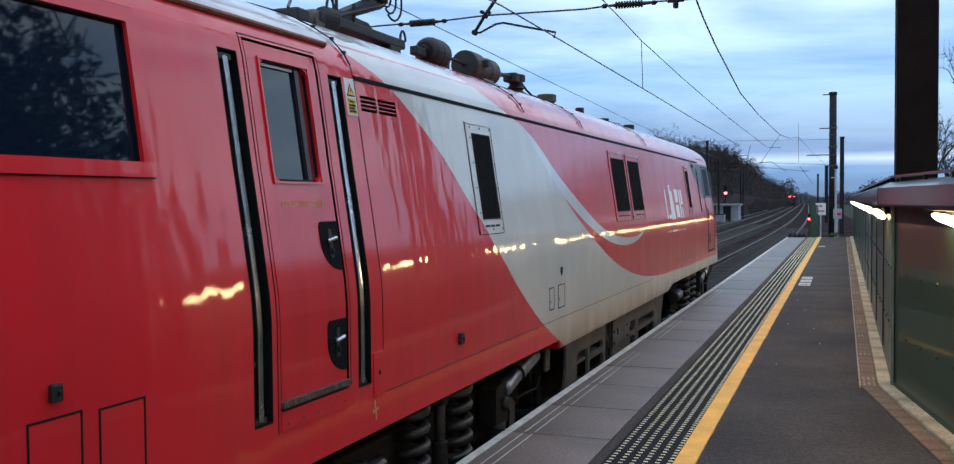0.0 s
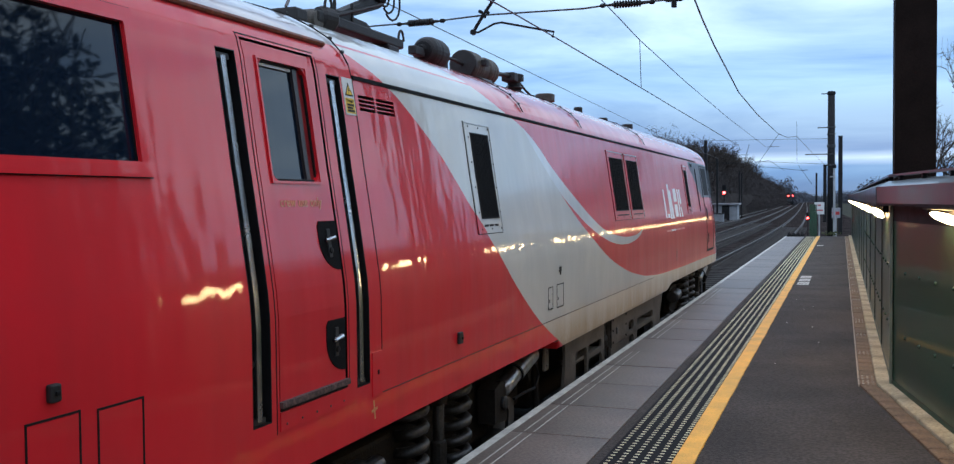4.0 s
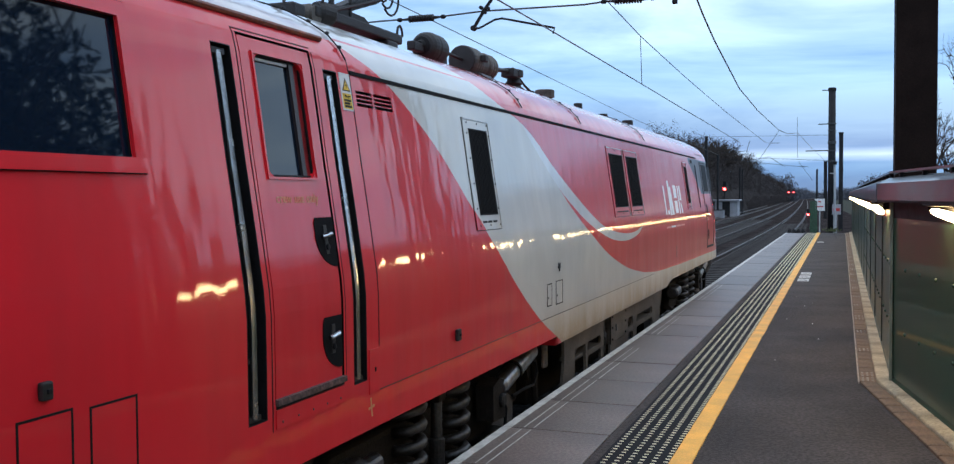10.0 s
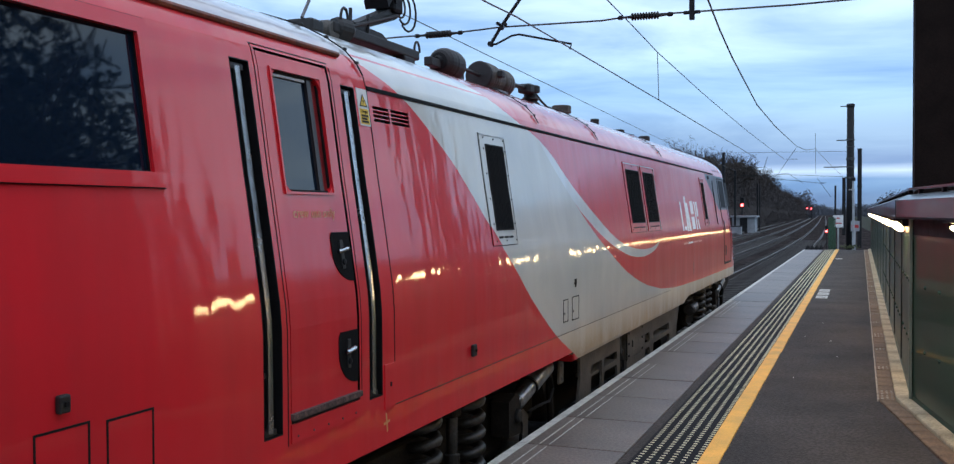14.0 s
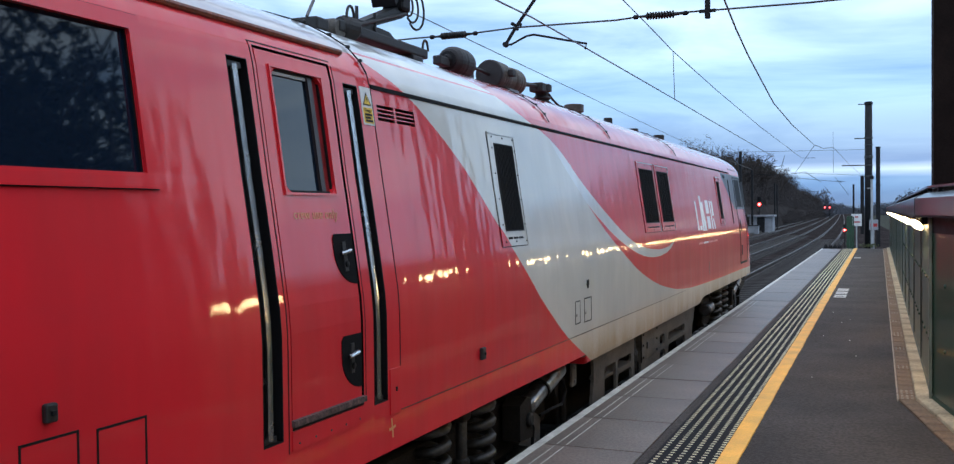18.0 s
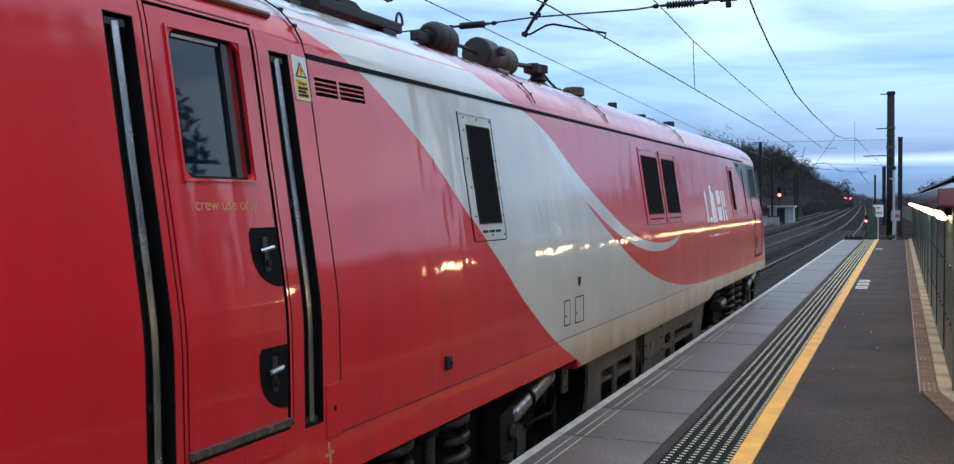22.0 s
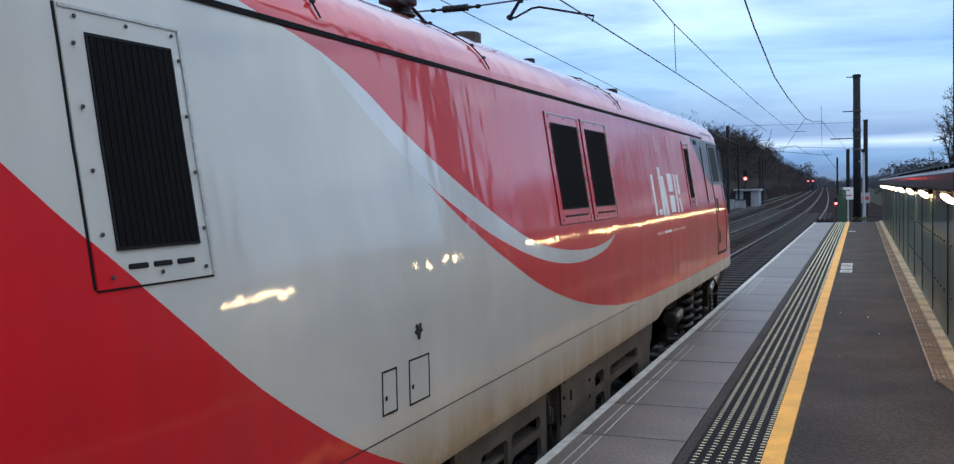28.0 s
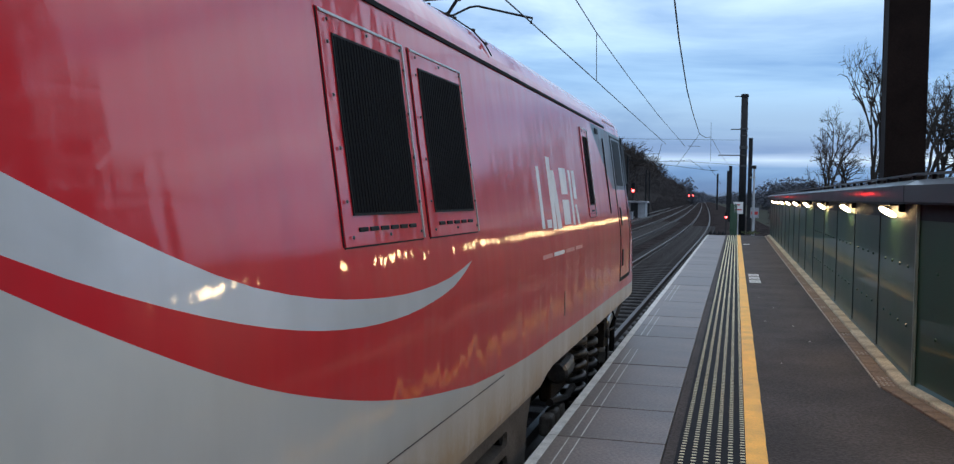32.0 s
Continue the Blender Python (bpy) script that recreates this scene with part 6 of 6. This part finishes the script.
def make_platform_end():
    g = thing("end_gate", "green steel gate across the platform end", "gate")
    for k in range(5):
        part("gate_board", boxed(0.80 + 0.052 * k, 0.846 + 0.052 * k, 38.45, 38.49, -0.6, 1.16 + 0.02 * (k % 2), bevel=0.004), M_GATE, g)
    part("gate_rail", boxed(0.78, 1.07, 38.49, 38.53, 0.75, 0.83), M_GATE, g)
    part("gate_rail", boxed(0.78, 1.07, 38.49, 38.53, 0.1, 0.18), M_GATE, g)
    for x, y, z, w, h, plate in ((1.10, 40.6, 1.0, 0.19, 0.24, M_SIGNW), (1.73, 40.0, 0.82, 0.16, 0.20, M_HUT)):
        s = thing("warning_board", "small white and red warning board on a post", "sign", group="boards at the platform end")
        part("post", boxed(x - 0.025, x + 0.025, y, y + 0.05, -1.0, z), M_GALV, s)
        part("board", boxed(x - w, x + w, y - 0.02, y, z - h, z + h, bevel=0.006), plate, s)
        if plate == M_SIGNW:
            part("text_bar", boxed(x - w * 0.3, x + w * 0.3, y - 0.024, y - 0.02, z + h * 0.4, z + h * 0.62), M_SIGNR, s)
            part("text_bar", boxed(x - w * 0.7, x + w * 0.7, y - 0.024, y - 0.02, z - h * 0.42, z - h * 0.22), M_SIGNR, s)
        else:
            part("text_panel", boxed(x - w * 0.8, x + w * 0.8, y - 0.024, y - 0.02, z - h * 0.35, z + h * 0.25), M_SIGNR, s)
    p = thing("lighting_pole", "slim galvanised pole with a small camera on top", "pole")
    part("shaft", tubed([(1.67, 39.2, -0.6), (1.67, 39.2, 1.6), (1.66, 39.2, 2.55)], [0.048, 0.042, 0.038], 10), M_GALV, p)
    part("camera_housing", boxed(1.58, 1.74, 39.1, 39.3, 2.55, 2.68, bevel=0.02), M_MAST, p)
    part("bracket", boxed(1.5, 1.72, 39.17, 39.23, 2.2, 2.24), M_GALV, p)
    b = thing("cable_drum_bush", "low mossy green clump beside the pole", "bush")
    bm = bmesh.new()
    rng = random.Random(8)
    for k in range(40):
        c = Vector((1.62 + rng.gauss(0, 0.16), 38.9 + rng.gauss(0, 0.12), rng.uniform(0, 0.12)))
        for j in range(4):
            d = Vector((rng.gauss(0, 1), rng.gauss(0, 1), rng.gauss(0, 1))).normalized() * 0.06
            e = d.orthogonal().normalized() * 0.03
            bm.faces.new([bm.verts.new(q) for q in (c - e, c + e, c + d)])
    part("leaves", bm, M_BUSH, b)


make_platform_end()


# ---------------------------------------------------------------- trees and woods
def grow(bm, p, d, length, r, depth, rng, spread):
    """A limb and, from it, thinner ones."""
    q = p + d * length * 0.5 + Vector((rng.gauss(0, 0.05), rng.gauss(0, 0.05), 0)) * length
    e = p + d * length
    tube(bm, [p, q, e], [r, r * 0.8, r * 0.62], 5 if depth > 2 else 3, closed=False)
    if depth == 0:
        return
    for k in range(rng.choice((2, 3, 3)) if depth > 1 else rng.choice((3, 4))):
        a = Vector((rng.gauss(0, 1), rng.gauss(0, 1), rng.gauss(0.15, 0.6))).normalized()
        nd = (d * (1 - spread) + a * spread).normalized()
        nd.z = max(nd.z, -0.15)
        s = p.lerp(e, rng.uniform(0.55, 1.0))
        grow(bm, s, nd, length * rng.uniform(0.6, 0.85), r * 0.62, depth - 1, rng, spread + 0.04)


def tree_meshes(seed, depth=5):
    rng = random.Random(seed)
    bt, bc = bmesh.new(), bmesh.new()
    tube(bt, [(0, 0, -0.4), (0.02, 0, 0.2), (0.05, 0.03, 0.32)], [0.04, 0.03, 0.025], 8, closed=False)
    for k in range(4):
        a = Vector((rng.gauss(0, 0.5), rng.gauss(0, 0.5), 1)).normalized()
        grow(bc, Vector((0.03, 0.02, 0.18 + 0.05 * k)), a, 0.26, 0.017, depth, rng, 0.40)
    return mesh_of(bt, "trunk", M_BARK), mesh_of(bc, "crown", M_BARK)


KINDS = [tree_meshes(s, 5) for s in (11, 12)]
KINDS_FAR = [tree_meshes(s, 4) for s in (21, 22)]


def make_tree(x, y, z, size, k, label, far=False, turn=0, slim=1.0):
    t = thing("bare_tree", label, "tree", group="bare winter trees")
    kinds = KINDS_FAR if far else KINDS
    for name, me in zip(("trunk", "crown"), kinds[k % len(kinds)]):
        o = share(name, me, t, pose(0, 0, 0, 0, 0, turn))
        o.scale = (size * slim, size * slim, size)
    t.location = (x, y, z)
    return t


rng = random.Random(3)
for k, (x, y, h, slim) in enumerate(((9.0, 90, 11.6, 0.52), (13.0, 92, 17.6, 0.46), (16.6, 88, 14.6, 0.66), (18.6, 94, 14.6, 0.70), (21.0, 90, 13.4, 0.75), (23.6, 95, 13.8, 0.8), (10.4, 96, 8.6, 0.8), (14.6, 97, 9.5, 0.9), (26.5, 90, 14.0, 0.8), (29.5, 93, 14.0, 0.8), (6.8, 6.2, 8.6, 0.8), (6.2, 3.6, 8.0, 0.8))):
    make_tree(x, y, -1.2, h, k, "bare winter tree behind the fence", turn=rng.uniform(0, 360), slim=slim)


def shrub_mass(name, label, centres, mat, count, leaf, seed, thin=0.5):
    """Dense scrub: many small leaves and twigs scattered over overlapping mounds."""
    r = np.random.default_rng(seed)
    c = np.array(centres, dtype=float)
    pick = r.integers(0, len(c), count)
    d = r.normal(size=(count, 3))
    d /= np.linalg.norm(d, axis=1)[:, None]
    d[:, 2] = np.abs(d[:, 2])
    p = c[pick, :3] + d * c[pick, 3:6] * (r.uniform(0.55, 1.08, (count, 1)))
    a = r.normal(size=(count, 3)) * leaf
    b = r.normal(size=(count, 3)) * leaf * thin
    v = np.stack([p - a, p + b, p + a, p - b], 1).reshape(-1, 3)
    me = bpy.data.meshes.new(name)
    me.from_pydata(v.tolist(), [], [(4 * k, 4 * k + 1, 4 * k + 2, 4 * k + 3) for k in range(count)])
    me.materials.append(mat)
    return tagged(new(name, me), label, "shrubs", kind="stuff")


M_IVY = material("dark_evergreen", (0.028, 0.035, 0.018), 0.7, vary=0.4, scale=3, bump=0)
M_TWIG = material("brown_scrub", (0.082, 0.073, 0.072), 1.0, vary=0.4, scale=2, bump=0, spec=0.0)
# paler and bluer than the near scrub: distance haze put into the colour
M_FARWOOD = material("hazed_distant_wood", (0.10, 0.105, 0.12), 1.0, vary=0.3, scale=0.2, bump=0, spec=0.0)
# the three mounds at negative y are unseen, added to dim the train side
shrub_mass("evergreen_shrubs", "dense dark evergreen shrubs behind the platform fence, some unseen and added for shade", [(6.8, 9, -0.6, 1.6, 2.2, 6.6), (8.4, 9.5, -0.6, 1.6, 1.6, 7.0), (9.5, 7, -0.6, 2.0, 2.4, 7.6), (7.8, 4.5, -0.6, 1.8, 2.0, 5.6), (6.6, -2.5, -0.6, 1.8, 2.4, 6.6), (7.2, -6.0, -0.6, 2.0, 2.4, 8.0), (6.6, -10.0, -0.6, 2.0, 2.6, 7.4)], M_IVY, 110000, 0.06, 5)
hedge = [(6.0 + 1.3 * math.sin(k * 1.7) + 0.12 * k, 46 + 4.0 * k, -0.8, 2.2, 3.2, 2.2 + 0.5 * math.sin(k * 2.3) + 0.03 * k) for k in range(40)]
shrub_mass("hedge_scrub", "brown winter scrub along the far side of the line", hedge + [(x + 6 + 2 * k % 5, y + 2, z, a + 2, b + 2, c + 0.8) for k, (x, y, z, a, b, c) in enumerate(hedge)], M_TWIG, 170000, 0.10, 6, 0.13)


def bank_top(y):
    """Height of the tree line at that distance."""
    return float(np.interp(y, [36, 70, 84, 99, 122, 158, 190, 212, 260, 340, 420], [3.0, 4.6, 7.4, 8.7, 9.4, 10.0, 9.2, 8.4, 7.0, 5.4, 3.8]))


def make_bank():
    """The wooded bank beyond the tracks."""
    bm = bmesh.new()
    rows = []
    for i in range(50):
        y = 36 + 8 * i
        h = bank_top(y)
        row = []
        for x, k in ((-10.7, -0.2), (-11.6, 0.10), (-13.0, 0.32), (-16.0, 0.52), (-24.0, 0.62), (-60.0, 0.6), (-120, 0.4)):
            n = noise.noise(Vector((x * 0.15, y * 0.11, 3)))
            row.append(bm.verts.new((x + 0.45 * bend(y), y, h * k + (0.6 * n if k > 0 else 0))))
        rows.append(row)
    for a, b in zip(rows, rows[1:]):
        for k in range(6):
            bm.faces.new((a[k], a[k + 1], b[k + 1], b[k]))
    tagged(part("wooded_bank", bm, M_WOOD), "brown wooded bank beside the tracks", "bank", kind="structure")
    r = random.Random(9)
    mounds = []
    for k in range(190):
        y = 40 + 1.9 * k + r.uniform(-2, 2)
        h = bank_top(y)
        back = abs(r.gauss(0, 2.6))
        mounds.append((-11.6 - back + 0.45 * bend(y), y, h * (0.18 + 0.05 * back), 1.4, 2.4, h * (0.42 + r.uniform(0, 0.28))))
    for k in range(150):
        y = 44 + 2.2 * k
        mounds.append((-10.9 - r.uniform(0, 1.8) + bend(y) * 0.45, y, -0.6, 0.9, 1.8, r.uniform(0.9, 2.2)))
    shrub_mass("bank_scrub", "dense brown winter scrub on the bank", mounds, M_TWIG, 400000, 0.11, 7, 0.12)
    for k in range(96):
        y = 44 + 2.9 * k + r.uniform(-2, 2)
        back = abs(r.gauss(0, 2.4))
        h = bank_top(y)
        z = h * (0.08 + 0.05 * back)
        make_tree(-12.0 - back + 0.45 * bend(y), y, z, (h * r.uniform(0.86, 1.12) - z) * 0.95, k, "bare winter tree on the wooded bank", far=True, turn=r.uniform(0, 360), slim=0.8)
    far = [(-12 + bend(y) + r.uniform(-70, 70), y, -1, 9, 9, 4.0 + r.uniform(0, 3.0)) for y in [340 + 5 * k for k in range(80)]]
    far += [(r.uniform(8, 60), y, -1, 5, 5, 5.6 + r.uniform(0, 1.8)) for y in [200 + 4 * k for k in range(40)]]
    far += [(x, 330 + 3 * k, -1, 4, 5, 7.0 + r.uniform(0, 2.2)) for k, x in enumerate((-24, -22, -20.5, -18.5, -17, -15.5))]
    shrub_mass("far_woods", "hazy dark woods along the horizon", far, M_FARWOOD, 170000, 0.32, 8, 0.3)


make_bank()

# ---------------------------------------------------------------- true size
GROWN = 1.17
TRAIN = 0.934
PIVOT = Vector((1.925, 0.09, 1.402)) * (1 - TRAIN)


def to_metres():
    """The plan above is drawn in lengths of 1.17 m, the train's in 0.934 of these: bring all to metres."""
    done = set()
    for ob in scene.objects:
        if ob.type not in ("MESH", "EMPTY"):
            continue
        top = ob
        while top.parent:
            top = top.parent
        s = GROWN * (TRAIN if top == loco else 1)
        ob.location = ob.location * s
        if ob.type == "MESH" and ob.data.name not in done:
            done.add(ob.data.name)
            ob.data.transform(Matrix.Scale(s, 4))


to_metres()


def motions():
    base = PIVOT * GROWN
    walk(loco, [(t, pose(base.x, base.y + s, base.z)) for t, s in ROLL])
    r = 0.49 * GROWN * TRAIN
    for w in WHEELS:
        x, y, z = w.location
        walk(w, [(t, pose(x, y, z, -math.degrees(s / r))) for t, s in ROLL])


motions()
